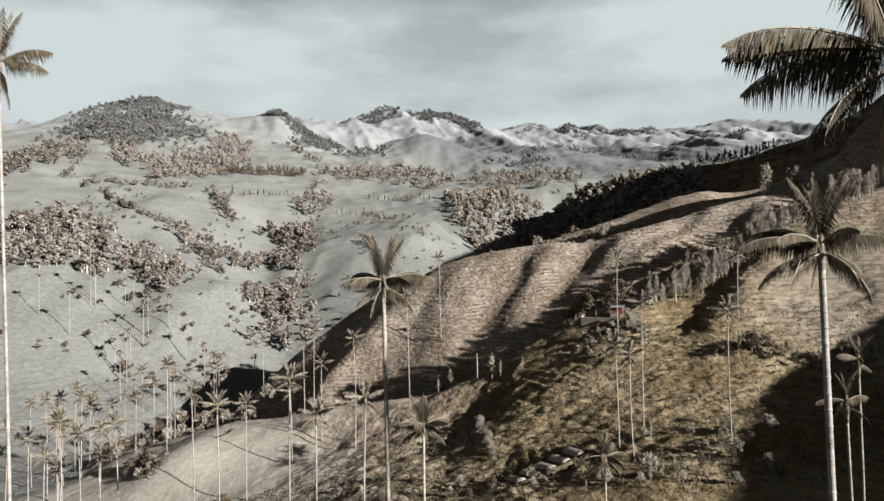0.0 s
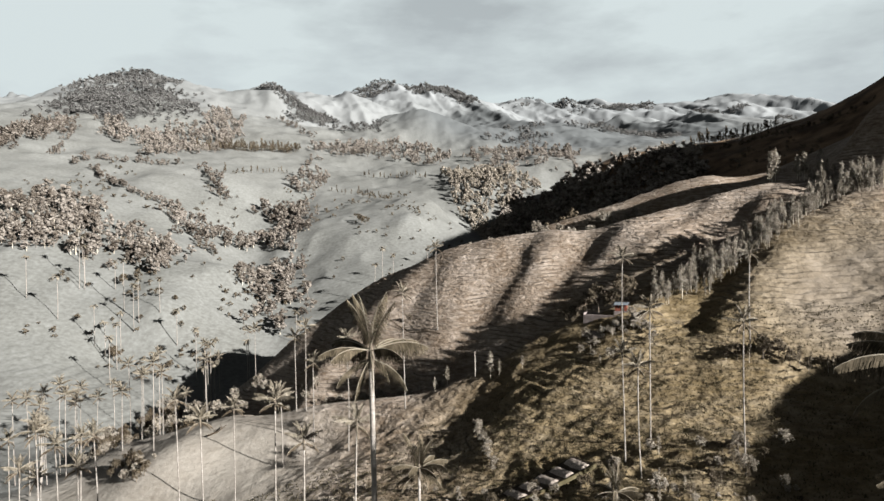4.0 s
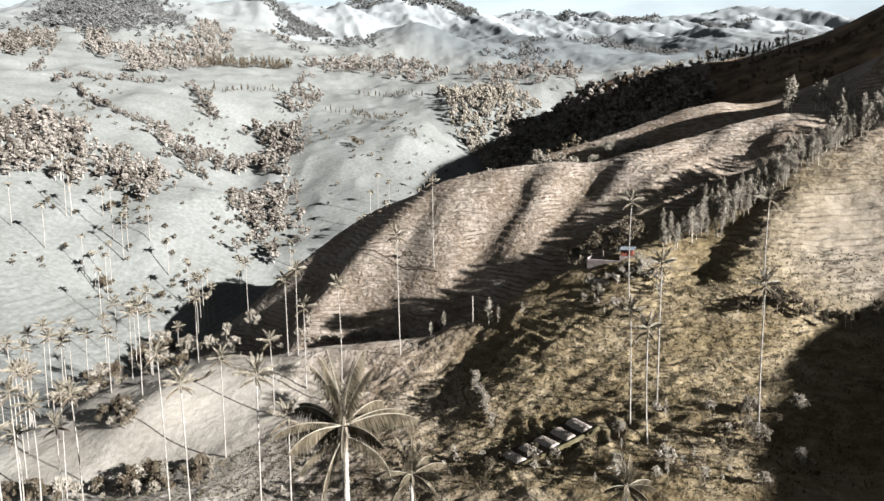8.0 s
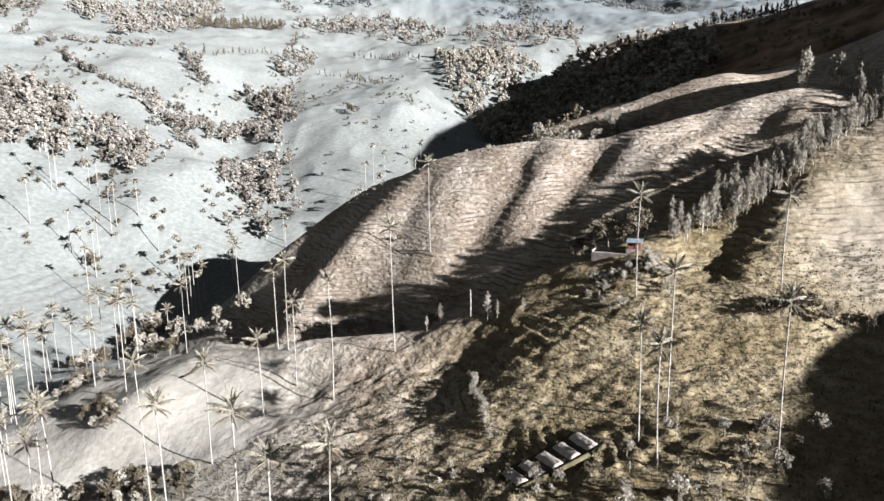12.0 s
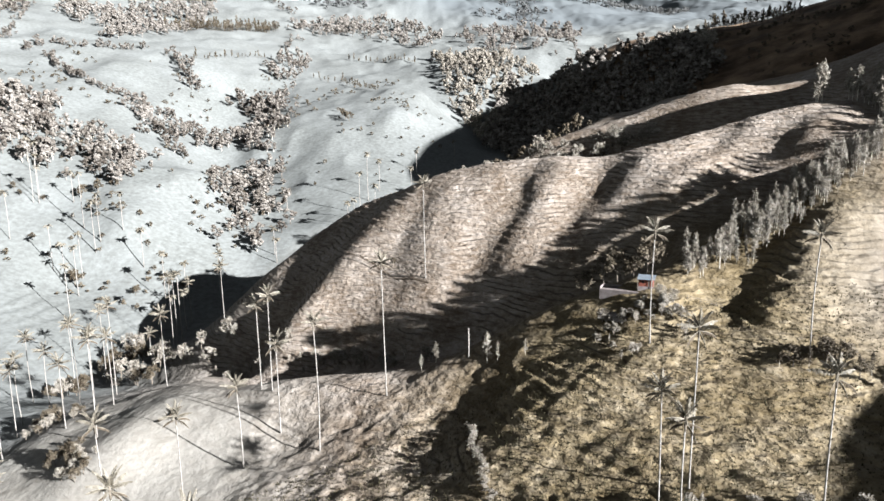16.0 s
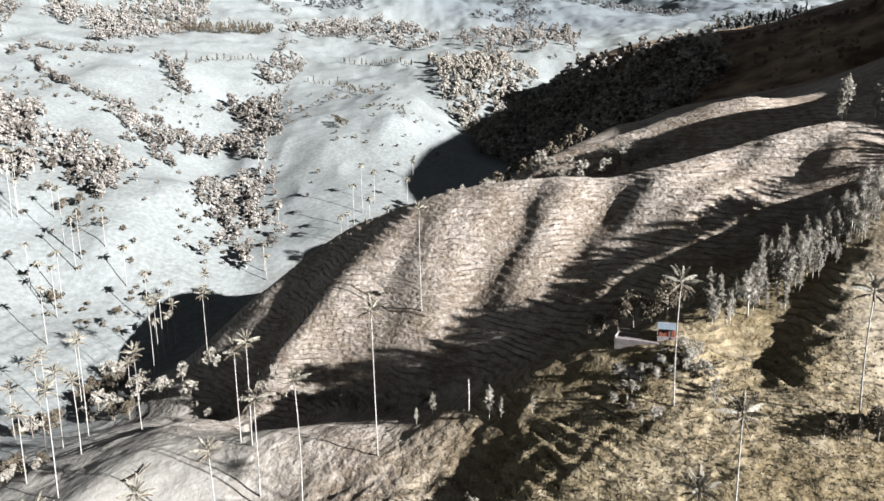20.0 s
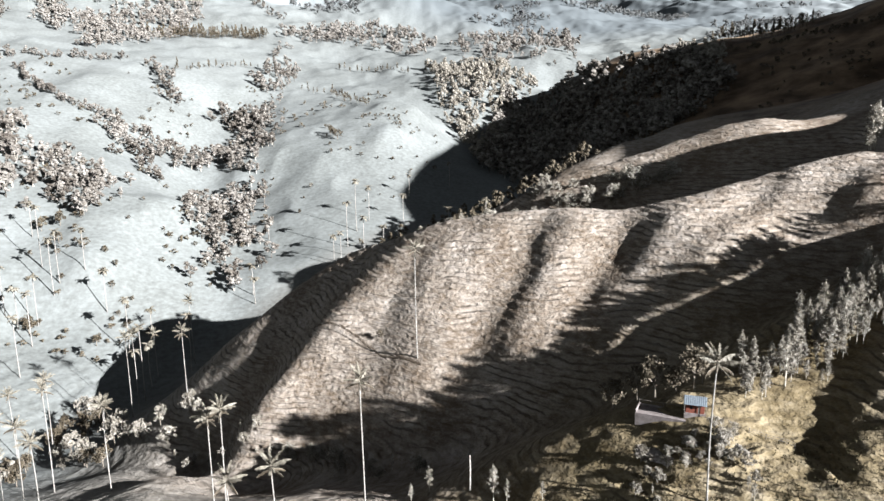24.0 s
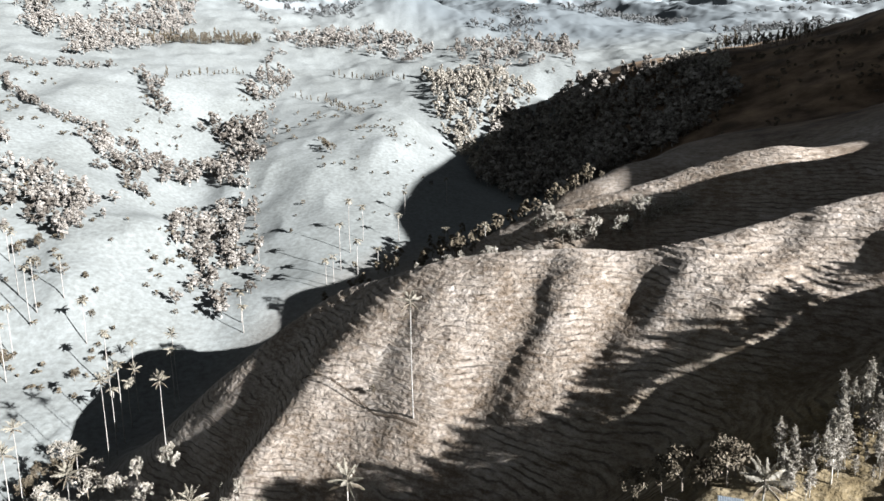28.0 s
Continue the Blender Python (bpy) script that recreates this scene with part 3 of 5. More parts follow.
def build_ground():
    ys = ground_rows()
    u = np.linspace(-1, 1, 781)
    shape = 0.5 * u + 0.5 * u ** 3
    half = np.maximum(380, 0.78 * ys + 210)
    x = half[:, None] * shape[None]
    y = np.repeat(ys[:, None], len(u), 1)
    z = height(x, y)
    rows, cols = x.shape
    at = np.arange(rows * cols).reshape(rows, cols)
    quads = np.stack([at[:-1, :-1], at[:-1, 1:], at[1:, 1:], at[1:, :-1]], -1).reshape(-1, 4)
    me = bpy.data.meshes.new("ground")
    me.vertices.add(rows * cols)
    me.vertices.foreach_set("co", np.stack([x, y, z], -1).astype(np.float32).ravel())
    me.loops.add(quads.size)
    me.loops.foreach_set("vertex_index", quads.astype(np.int32).ravel())
    me.polygons.add(len(quads))
    me.polygons.foreach_set("loop_start", np.arange(0, quads.size, 4, dtype=np.int32))
    me.polygons.foreach_set("use_smooth", np.ones(len(quads), bool))
    me.update(calc_edges=True)
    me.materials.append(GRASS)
    return tagged(new("ground", me), "grazed mountain grassland with worn cattle treads and folded spurs", "ground", kind="structure")


ground = build_ground()


# ---- building blocks ----
rng = random.Random(7)


class Shape:
    """Gathers vertices and faces for one mesh."""

    def __init__(self):
        self.v, self.f = [], []

    def add(self, verts, faces):
        n = len(self.v)
        self.v += verts
        self.f += [tuple(i + n for i in face) for face in faces]

    def tube(self, points, radii, sides=8):
        n = len(self.v)
        for k, (p, r) in enumerate(zip(points, radii)):
            ahead = (Vector(points[min(k + 1, len(points) - 1)]) - Vector(points[max(k - 1, 0)])).normalized()
            side = ahead.orthogonal().normalized() if abs(ahead.z) < 0.9 else Vector((1, 0, 0))
            side = (side - ahead * side.dot(ahead)).normalized()
            other = ahead.cross(side)
            for s in range(sides):
                a = 2 * math.pi * s / sides
                self.v.append(tuple(Vector(p) + r * (math.cos(a) * side + math.sin(a) * other)))
        for k in range(len(points) - 1):
            for s in range(sides):
                a, b = n + k * sides + s, n + k * sides + (s + 1) % sides
                self.f.append((a, b, b + sides, a + sides))
        self.f.append(tuple(n + s for s in reversed(range(sides))))
        self.f.append(tuple(n + (len(points) - 1) * sides + s for s in range(sides)))

    def box(self, lo, hi):
        x, y, z = zip(lo, hi)
        self.add([(x[i], y[j], z[k]) for k in (0, 1) for j in (0, 1) for i in (0, 1)],
                 [(0, 2, 3, 1), (4, 5, 7, 6), (0, 1, 5, 4), (2, 6, 7, 3), (0, 4, 6, 2), (1, 3, 7, 5)])

    def leaf(self, at, size, r, flat=0.0):
        """A bent pair of triangles, any way up."""
        d = Vector((r.gauss(0, 1), r.gauss(0, 1), r.gauss(0, 1) * (1 - flat))).normalized()
        e = d.cross(Vector((r.gauss(0, 1), r.gauss(0, 1), r.gauss(0, 1)))).normalized()
        at = Vector(at)
        n = d.cross(e) * size * 0.3
        self.add([tuple(at - d * size), tuple(at + e * size * 0.6 + n), tuple(at + d * size), tuple(at - e * size * 0.6 + n)], [(0, 1, 2), (0, 2, 3)])

    def mesh(self, name, mat, smooth=False):
        me = bpy.data.meshes.new(name)
        me.from_pydata(self.v, [], self.f)
        me.materials.append(mat)
        if smooth:
            me.polygons.foreach_set("use_smooth", [True] * len(me.polygons))
        me.update()
        return me


def part(name, me, parent, label="", m=None):
    ob = new(name, me)
    ob.parent = parent
    if m is not None:
        ob.matrix_basis = m
    return tagged(ob, label)


def thing(name, label, category, m, group="", kind=""):
    ob = new(name)
    ob.empty_display_size = 0.5
    ob.matrix_basis = m
    return tagged(ob, label, category, group, kind)


def inside(x, y, outline):
    hit = False
    for (ax, ay), (bx, by) in zip(outline, outline[1:] + outline[:1]):
        if (ay > y) != (by > y) and x < ax + (y - ay) * (bx - ax) / (by - ay):
            hit = not hit
    return hit


def scatter(outline, count, r):
    """Places on the ground within an outline of the plan."""
    xs, ys = zip(*outline)
    found = []
    while len(found) < count:
        x, y = r.uniform(min(xs), max(xs)), r.uniform(min(ys), max(ys))
        if inside(x, y, outline):
            found.append((x, y))
    a = np.array(found)
    return [(x, y, z) for (x, y), z in zip(found, height(a[:, 0], a[:, 1]))]


def along(line, count, r, wide):
    """Places on the ground along a line of the plan."""
    lengths = [math.dist(a, b) for a, b in zip(line, line[1:])]
    found = []
    for k in range(count):
        d = (k + r.uniform(0.1, 0.9)) / count * sum(lengths)
        for (a, b), n in zip(zip(line, line[1:]), lengths):
            if d <= n:
                break
            d -= n
        f = min(d / n, 1)
        found.append((a[0] + (b[0] - a[0]) * f + r.uniform(-wide, wide), a[1] + (b[1] - a[1]) * f + r.uniform(-wide, wide)))
    a = np.array(found)
    return [(x, y, z) for (x, y), z in zip(found, height(a[:, 0], a[:, 1]))]


# ---- wax palms ----
def frond_mesh(name, length, rise, droop, pairs, width, hang, mat, seed, spread=0.23):
    """A pinnate leaf from the origin towards +x: an arching midrib and hanging leaflets."""
    r, s = random.Random(seed), Shape()
    line, p, a = [], Vector((0, 0, 0)), radians(rise)
    n = 12
    for k in range(n + 1):
        line.append(p.copy())
        p = p + Vector((math.cos(a), 0, math.sin(a))) * length / n
        a -= radians(droop) * (0.4 + 1.2 * k / n) / n
    s.tube([tuple(q) for q in line], [0.065 * (1 - 0.8 * k / n) for k in range(n + 1)], 4)
    rib = len(s.f)
    for k in range(pairs):
        f = 0.1 + 0.9 * (k + 0.5) / pairs
        i = min(int(f * n), n - 1)
        q = line[i].lerp(line[i + 1], f * n - i)
        ahead = (line[i + 1] - line[i]).normalized()
        full = length * spread * (math.sin(math.pi * min(1, 0.18 + f * 0.84)) ** 0.6 + 0.1)
        for side in (-1, 1):
            reach = full * r.uniform(0.6, 1.15)
            out = (Vector((0, side, 0)) * (1 - hang) + ahead * 0.35 + Vector((0, 0, -1)) * hang * r.uniform(0.7, 1.2)).normalized()
            tip = q + out * reach + Vector((0, 0, -0.3 * reach))
            mid = q + out * reach * 0.55
            w = ahead * width * 0.5
            s.add([tuple(q - w * 0.6), tuple(q + w * 0.6), tuple(mid + w), tuple(mid - w), tuple(tip)], [(0, 1, 2, 3), (3, 2, 4)])
    me = s.mesh(name, mat)
    me.materials.append(RIB)
    me.polygons.foreach_set("material_index", [1] * rib + [0] * (len(s.f) - rib))
    return me


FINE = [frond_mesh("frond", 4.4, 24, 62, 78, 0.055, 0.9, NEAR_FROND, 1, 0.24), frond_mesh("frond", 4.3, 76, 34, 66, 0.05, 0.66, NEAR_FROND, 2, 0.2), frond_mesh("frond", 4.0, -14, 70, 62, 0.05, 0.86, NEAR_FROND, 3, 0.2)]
PLAIN = [frond_mesh("frond", 4.0, 30, 52, 16, 0.2, 0.6, FROND, 4, 0.18), frond_mesh("frond", 3.6, 70, 45, 16, 0.2, 0.45, FROND, 5, 0.16), frond_mesh("frond", 3.6, -12, 60, 14, 0.2, 0.75, DRY_FROND, 6, 0.17)]


def trunk_mesh(tall, base, top, sides, seed, rings=True):
    r, s = random.Random(seed), Shape()
    n = max(8, int(tall / 2.2))
    bend, way = r.uniform(0, 0.45), r.uniform(0, 6.28)
    pts, rad = [], []
    for k in range(n + 1):
        f = k / n
        b = bend * math.sin(math.pi * f)
        pts.append((b * math.cos(way), b * math.sin(way), tall * f - (0.8 if k == 0 else 0)))
        rad.append(top + (base - top) * (1 - f) ** 1.3 + (0.08 if k == 0 else 0))
    s.tube(pts, rad, sides)
    if rings:
        for k in range(int(tall / 0.9)):
            z = 0.5 + k * 0.9
            f = z / tall
            b = bend * math.sin(math.pi * f)
            c = (b * math.cos(way), b * math.sin(way))
            q = top + (base - top) * (1 - f) ** 1.3
            s.tube([(*c, z - 0.05), (*c, z), (*c, z + 0.05)], [q + 0.004, q + 0.025, q + 0.004], sides)
    return s.mesh("trunk", WAX, True)


def bud_mesh():
    s = Shape()
    s.tube([(0, 0, -1.4), (0, 0, -0.8), (0, 0, 0), (0, 0, 0.7), (0, 0, 1.6)], [0.13, 0.19, 0.22, 0.14, 0.03], 8)
    return s.mesh("crownshaft", SCAR, True)


BUD = bud_mesh()
PALM_LABEL = "tall wax palm with pale ringed trunk and drooping feathery crown"


def palm(x, y, tall, fine, seed, spread=1.0, base=0.17, top=0.12, count=16, at=None):
    r = random.Random(seed)
    z = float(height(x, y)) if at is None else at
    ob = thing("wax_palm", PALM_LABEL, "palm tree", pose(x, y, z, r.uniform(-1, 1), r.uniform(-1, 1), r.uniform(0, 360)), "wax palms on the slopes")
    part("trunk", trunk_mesh(tall, base, top, 14 if fine else 8, seed, fine), ob, "smooth pale waxy trunk")
    part("crownshaft", BUD, ob, "", pose(0, 0, tall))
    for k in range(count):
        tier = 1 if k < count * 0.36 else 0 if k < count * 0.75 else 2
        m = pose(0, 0, tall + (0.5, 0.8, 0.0)[(0, 1, 2)[tier]], r.uniform(-8, 8), r.uniform(-8, 8), k * 137.5 + r.uniform(-14, 14))
        g = spread * r.uniform(0.85, 1.1)
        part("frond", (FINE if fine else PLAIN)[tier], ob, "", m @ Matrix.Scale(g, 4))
    return ob


# palms close by: x, y, height of the crown's heart, spread
for n, (x, y, heart, spread, base, count) in enumerate([(12.2, 19.0, 5.55, 1.16, 0.27, 28), (21.6, 37.4, 0.6, 0.95, 0.25, 24), (-4.3, 54.9, -1.2, 0.9, 0.24, 26), (-25.2, 40.0, 12.6, 0.8, 0.13, 13), (-2.2, 91.3, -21.0, 0.95, 0.24, 24), (36.0, 60.0, -12.6, 0.6, 0.15, 10), (42.5, 71.0, -10.5, 0.6, 0.15, 10), (24.0, 103.0, -29.0, 0.9, 0.22, 22)]):
    g = float(height(x, y))
    palm(x, y, heart - g, True, 100 + n, spread, base, 0.72 * base, count, g)

PALMS = [(-1, 283, 33), (-11, 215, 35), (-27, 204, 32), (-48, 233, 24), (-44, 229, 27), (-39, 215, 24), (-91, 272, 26), (-123, 366, 34), (-128, 401, 21), (-113, 410, 32), (50, 194, 25), (79, 181, 25), (46, 158, 29), (40, 145, 22), (39, 153, 23), (58, 138, 29), (-88, 173, 28), (-120, 211, 25), (-132, 243, 31), (-125, 234, 27), (-157, 334, 25), (-109, 240, 20), (-143, 334, 32), (-92, 225, 28), (-124, 338, 15), (-117, 264, 30), (-116, 271, 25), (-114, 283, 33), (-100, 252, 22), (-141, 287, 20), (-135, 261, 23), (-153, 297, 26), (-119, 351, 34), (-86, 324, 26)]
PALMS += [(-92, 157, 25), (-135, 192, 28), (-152, 222, 27), (-111, 195, 32), (-164, 236, 29), (-147, 242, 29), (-141, 249, 29), (-145, 188, 16), (-167, 219, 25), (-131, 251, 22), (-170, 213, 18), (-95, 168, 19), (-129, 230, 17), (-128, 209, 22), (-144, 223, 24), (-136, 239, 19), (-134, 235, 26), (-166, 231, 17), (-128, 219, 30), (-139, 202, 28), (-63, 171, 35), (-48, 145, 37), (-28, 122, 45), (-23, 119, 38), (-14, 116, 39), (-55, 188, 26), (-46, 204, 21), (-89, 158, 32), (-85, 158, 29), (-80, 158, 24), (-76, 158, 31)]
FAR_PALMS = [(-245, 471, 40), (-242, 472, 30), (-193, 444, 28), (-182, 450, 22), (-133, 389, 20), (-126, 380, 35), (-240, 435, 27), (-207, 454, 33), (-194, 439, 30), (-257, 499, 21), (-136, 418, 21), (-165, 434, 22), (-192, 411, 27), (-212, 425, 25), (-53, 487, 17), (-49, 489, 18), (-47, 508, 28), (-43, 527, 33), (-36, 540, 22), (-35, 489, 25), (-10, 590, 16), (-13, 544, 17), (-24, 501, 14), (21, 617, 18), (17, 525, 12), (35, 456, 12), (-128, 393, 21), (-113, 404, 28), (-94, 458, 15), (-97, 466, 17)]
for n, (x, y, tall) in enumerate(PALMS):
    palm(x, y, tall, False, 300 + n)


def crown_mesh(seed):
    """A whole crown in one mesh, for palms far off."""
    r, s = random.Random(seed), Shape()
    for k in range(13):
        a, rise = k * 2.4 + r.uniform(-0.3, 0.3), radians(r.choice((50, 22, 20, -12)))
        p, line = Vector((0, 0, 0)), []
        for i in range(5):
            line.append(p.copy())
            p = p + Vector((math.cos(a) * math.cos(rise), math.sin(a) * math.cos(rise), math.sin(rise))) * 0.95
            rise -= radians(24)
        side = Vector((-math.sin(a), math.cos(a), 0))
        for i in range(4):
            w0, w1 = 0.75 * math.sin(0.5 + i * 0.7), 0.75 * math.sin(0.5 + (i + 1) * 0.65)
            for d in (-1, 1):
                drop = Vector((0, 0, -0.45))
                s.add([tuple(line[i]), tuple(line[i + 1]), tuple(line[i + 1] + d * side * w1 + drop * w1), tuple(line[i] + d * side * w0 + drop * w0)], [(0, 1, 2, 3)])
    return s.mesh("crown", FROND)


CROWNS = [crown_mesh(k) for k in (1, 2, 3)]
FAR_PALMS += [(round(x), round(y), rng.randint(18, 30)) for x, y, z in scatter([(-270, 400), (-150, 375), (-120, 420), (-170, 480), (-250, 500), (-300, 450)], 8, rng)]
for n, (x, y, tall) in enumerate(FAR_PALMS):
    ob = thing("wax_palm", "distant wax palm with a thin pale trunk on open pasture", "palm tree", pose(x, y, float(height(x, y)), 0, 0, rng.uniform(0, 360)), "wax palms on the far pasture")
    part("trunk", trunk_mesh(tall, 0.24, 0.18, 6, 500 + n, False), ob, "smooth pale waxy trunk")
    part("crown", CROWNS[n % 3], ob, "", pose(0, 0, tall) @ Matrix.Scale(rng.uniform(0.85, 1.1), 4))


# ---- broadleaved trees, slender trees and bushes ----
def tree_meshes(tall, wide, clumps, leaves, size, seed, low=0.35):
    """Trunk with limbs, and a crown of leaf clumps of uneven outline."""
    r, wood, crown = random.Random(seed), Shape(), Shape()
    lean = (r.uniform(-0.05, 0.05) * tall, r.uniform(-0.05, 0.05) * tall)
    wood.tube([(0, 0, -0.5), (lean[0] * 0.4, lean[1] * 0.4, tall * 0.3), (lean[0], lean[1], tall * 0.75)], [tall * 0.028, tall * 0.02, tall * 0.008], 7)
    centres = []
    for k in range(clumps):
        a, f = r.uniform(0, 6.28), r.random()
        z = tall * (low + (0.95 - low) * f)
        reach = wide * math.sin(math.pi * (0.18 + 0.72 * f)) * r.uniform(0.35, 1.05)
        centres.append(Vector((lean[0] + reach * math.cos(a), lean[1] + reach * math.sin(a), z)))
    for c in centres[:6]:
        root = Vector((lean[0] * 0.5, lean[1] * 0.5, tall * r.uniform(0.25, 0.45)))
        wood.tube([tuple(root), tuple(root.lerp(c, 0.55) + Vector((0, 0, -0.04 * tall))), tuple(c)], [tall * 0.012, tall * 0.008, tall * 0.003], 5)
    for c in centres:
        q = wide * r.uniform(0.2, 0.36)
        for _ in range(leaves):
            d = Vector((r.gauss(0, 1), r.gauss(0, 1), r.gauss(0, 0.8))).normalized() * q * r.uniform(0.55, 1.0)
            crown.leaf(c + d, size * r.uniform(0.7, 1.3), r)
    return wood, crown


def slender_meshes(tall, wide, leaves, size, seed, low=0.12):
    """Upright pole of a trunk with short rising boughs."""
    r, wood, crown = random.Random(seed), Shape(), Shape()
    wood.tube([(0, 0, -0.4), (0.1, 0, tall * 0.5), (0, 0.1, tall * 0.97)], [tall * 0.014, tall * 0.01, tall * 0.002], 6)
    for k in range(14):
        f = low + (0.92 - low) * k / 14
        a = k * 2.4 + r.uniform(-0.4, 0.4)
        reach = wide * (1 - f) ** 0.7 * r.uniform(0.6, 1.1) + 0.15 * wide
        tip = Vector((reach * math.cos(a), reach * math.sin(a), tall * f + reach * 0.7))
        wood.tube([(0.05, 0, tall * f), tuple(tip)], [tall * 0.004, 0.01], 4)
        for _ in range(leaves):
            p = Vector((0, 0, tall * f)).lerp(tip, r.uniform(0.25, 1.1)) + Vector((r.gauss(0, 1), r.gauss(0, 1), r.gauss(0, 1.3))) * wide * 0.16
            crown.leaf(p, size * r.uniform(0.6, 1.3), r)
    for _ in range(leaves):
        crown.leaf((r.gauss(0, 0.1), r.gauss(0, 0.1), tall * r.uniform(0.85, 1.02)), size * 0.7, r)
    return wood, crown


BROAD = []
for k, (tall, wide) in enumerate([(9, 4.2), (11, 4.6), (7.5, 4.0), (12, 4.8)]):
    wood, crown = tree_meshes(tall, wide, 26, 26, 0.42, 40 + k)
    BROAD.append((wood.mesh("trunk", BARK, True), crown))
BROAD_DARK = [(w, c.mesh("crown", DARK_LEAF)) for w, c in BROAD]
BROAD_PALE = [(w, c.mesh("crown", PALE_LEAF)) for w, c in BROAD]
SLIM = []
for k, (tall, wide) in enumerate([(9, 1.35), (7.5, 1.25), (10.5, 1.5), (6, 1.2)]):
    wood, crown = slender_meshes(tall, wide, 44, 0.2, 60 + k, 0.26)
    SLIM.append((wood.mesh("trunk", PALE_BARK, True), crown))
SLIM_PALE = [(w, c.mesh("crown", PALE_LEAF)) for w, c in SLIM]
SLIM_DARK = [(w, c.mesh("crown", DARK_LEAF)) for w, c in SLIM]


def plant(kind, place, scale, name, label, category, group):
    wood, crown = kind
    ob = thing(name, label, category, pose(*place, 0, 0, rng.uniform(0, 360)), group)
    s = Matrix.Diagonal((scale * rng.uniform(0.85, 1.15), scale * rng.uniform(0.85, 1.15), scale, 1))
    part("trunk", wood, ob, "", s)
    part("crown", crown, ob, "", s)
    return ob


# young slender trees planted along the house spur
for place in along([(66, 217), (74, 220), (86, 226), (104, 233), (120, 242), (136, 244), (150, 240)], 165, rng, 4.5):
    plant(rng.choice(SLIM_PALE), place, rng.uniform(0.65, 1.05), "young_eucalyptus", "slender young eucalyptus with pale sparse foliage on the spur", "tree", "planted row on the house spur")
for place in scatter([(68, 217), (72, 212), (80, 213), (96, 221), (118, 230), (140, 238), (136, 246), (104, 235), (86, 228), (72, 221)], 110, rng):
    plant(rng.choice(SLIM_PALE), place, rng.uniform(0.4, 0.85), "young_eucalyptus", "slender young eucalyptus in the planted strip", "tree", "planted row on the house spur")
for place in along([(72, 180), (83, 178), (90, 174), (99, 172), (110, 168)], 18, rng, 1.2):
    plant(rng.choice(SLIM_DARK + BROAD_DARK[:2]), place, rng.uniform(0.38, 0.6), "young_conifer", "small dark upright conifer planted across the pasture slope", "tree", "young conifers on the slope")
for place, size in (((15, 214), 0.95), ((17.5, 212), 0.6), ((24, 208), 0.45), ((-2, 224), 0.5), ((2, 226), 0.7)):
    plant(SLIM_PALE[0], (*place, float(height(*place))), size, "young_conifer", "small conical tree beside the spur crest", "tree", "conifers on the spur crest")
for place in scatter([(40, 206), (48, 200), (58, 200), (60, 205), (50, 206)], 26, rng):
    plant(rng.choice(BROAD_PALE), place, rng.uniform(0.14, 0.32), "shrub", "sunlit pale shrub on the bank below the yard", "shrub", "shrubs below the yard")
# tall gums high on the slope
for (x, y), tall in (((148, 308), 2.5), ((150, 309), 1.9), ((146, 306), 1.2), ((157, 304), 2.0), ((159, 302), 1.7), ((156, 300), 1.1), ((166, 302), 1.6), ((161, 292), 1.1), ((165, 288), 0.9), ((157, 284), 1.1), ((154, 279), 0.9), ((160, 276), 1.1), ((156, 270), 0.85), ((163, 266), 1.1), ((155, 262), 0.9), ((168, 278), 1.2), ((172, 268), 1.1), ((170, 258), 0.95), ((176, 252), 1.1)):
    plant(rng.choice(SLIM_PALE), (x, y, float(height(x, y))), tall * rng.uniform(0.92, 1.08), "eucalyptus", "tall narrow eucalyptus with ragged foliage beside the fence", "tree", "tall eucalyptus stand")
for place in scatter([(149, 256), (156, 256), (160, 272), (152, 272)], 14, rng) + scatter([(140, 238), (152, 238), (160, 250), (150, 252)], 16, rng) + scatter([(152, 286), (162, 282), (168, 296), (158, 300)], 8, rng):
    plant(rng.choice(SLIM_PALE), place, rng.uniform(0.65, 1.05), "eucalyptus", "narrow eucalyptus crowded beside the fence", "tree", "tall eucalyptus stand")
# trees round the house, in the hollows and along the crests
for place in ((50, 222), (54, 221), (57, 219), (47, 224), (60, 222), (43, 228)):
    plant(rng.choice(BROAD_DARK), (*place, float(height(*place))), rng.uniform(0.6, 0.85), "broadleaf_tree", "rounded dark broadleaf tree behind the small house", "tree", "trees behind the house")
for place in ((-112, 330), (-104, 322), (-96, 322), (-84, 319), (-90, 312), (-122, 340), (-80, 316)):
    plant(rng.choice(BROAD_PALE), (*place, float(height(*place))), rng.uniform(0.6, 0.95), "broadleaf_tree", "rounded sunlit tree at the foot of the spur", "tree", "trees at the spur foot")
for place in scatter([(-152, 330), (-145, 368), (-118, 340), (-112, 312), (-138, 296), (-160, 305)], 26, rng):
    plant(rng.choice(BROAD_PALE + BROAD_DARK), place, rng.uniform(0.6, 1.0), "broadleaf_tree", "dense broadleaf tree in the valley thicket", "tree", "valley thicket")
for place in along([(-85, 303), (-66, 295), (-54, 284), (-24, 264), (-8, 252), (4, 246)], 30, rng, 3):
    plant(rng.choice(SLIM_PALE + BROAD_PALE), place, rng.uniform(0.3, 0.55), "shrub", "small upright shrub in the shaded hollow", "shrub", "shrubs in the hollow")
for place in along([(46, 384), (58, 378), (72, 374), (86, 372), (104, 366)], 16, rng, 4):
    plant(rng.choice(BROAD_PALE), place, rng.uniform(0.6, 1.0), "broadleaf_tree", "pale crowned tree below the second spur crest", "tree", "trees on the second spur")
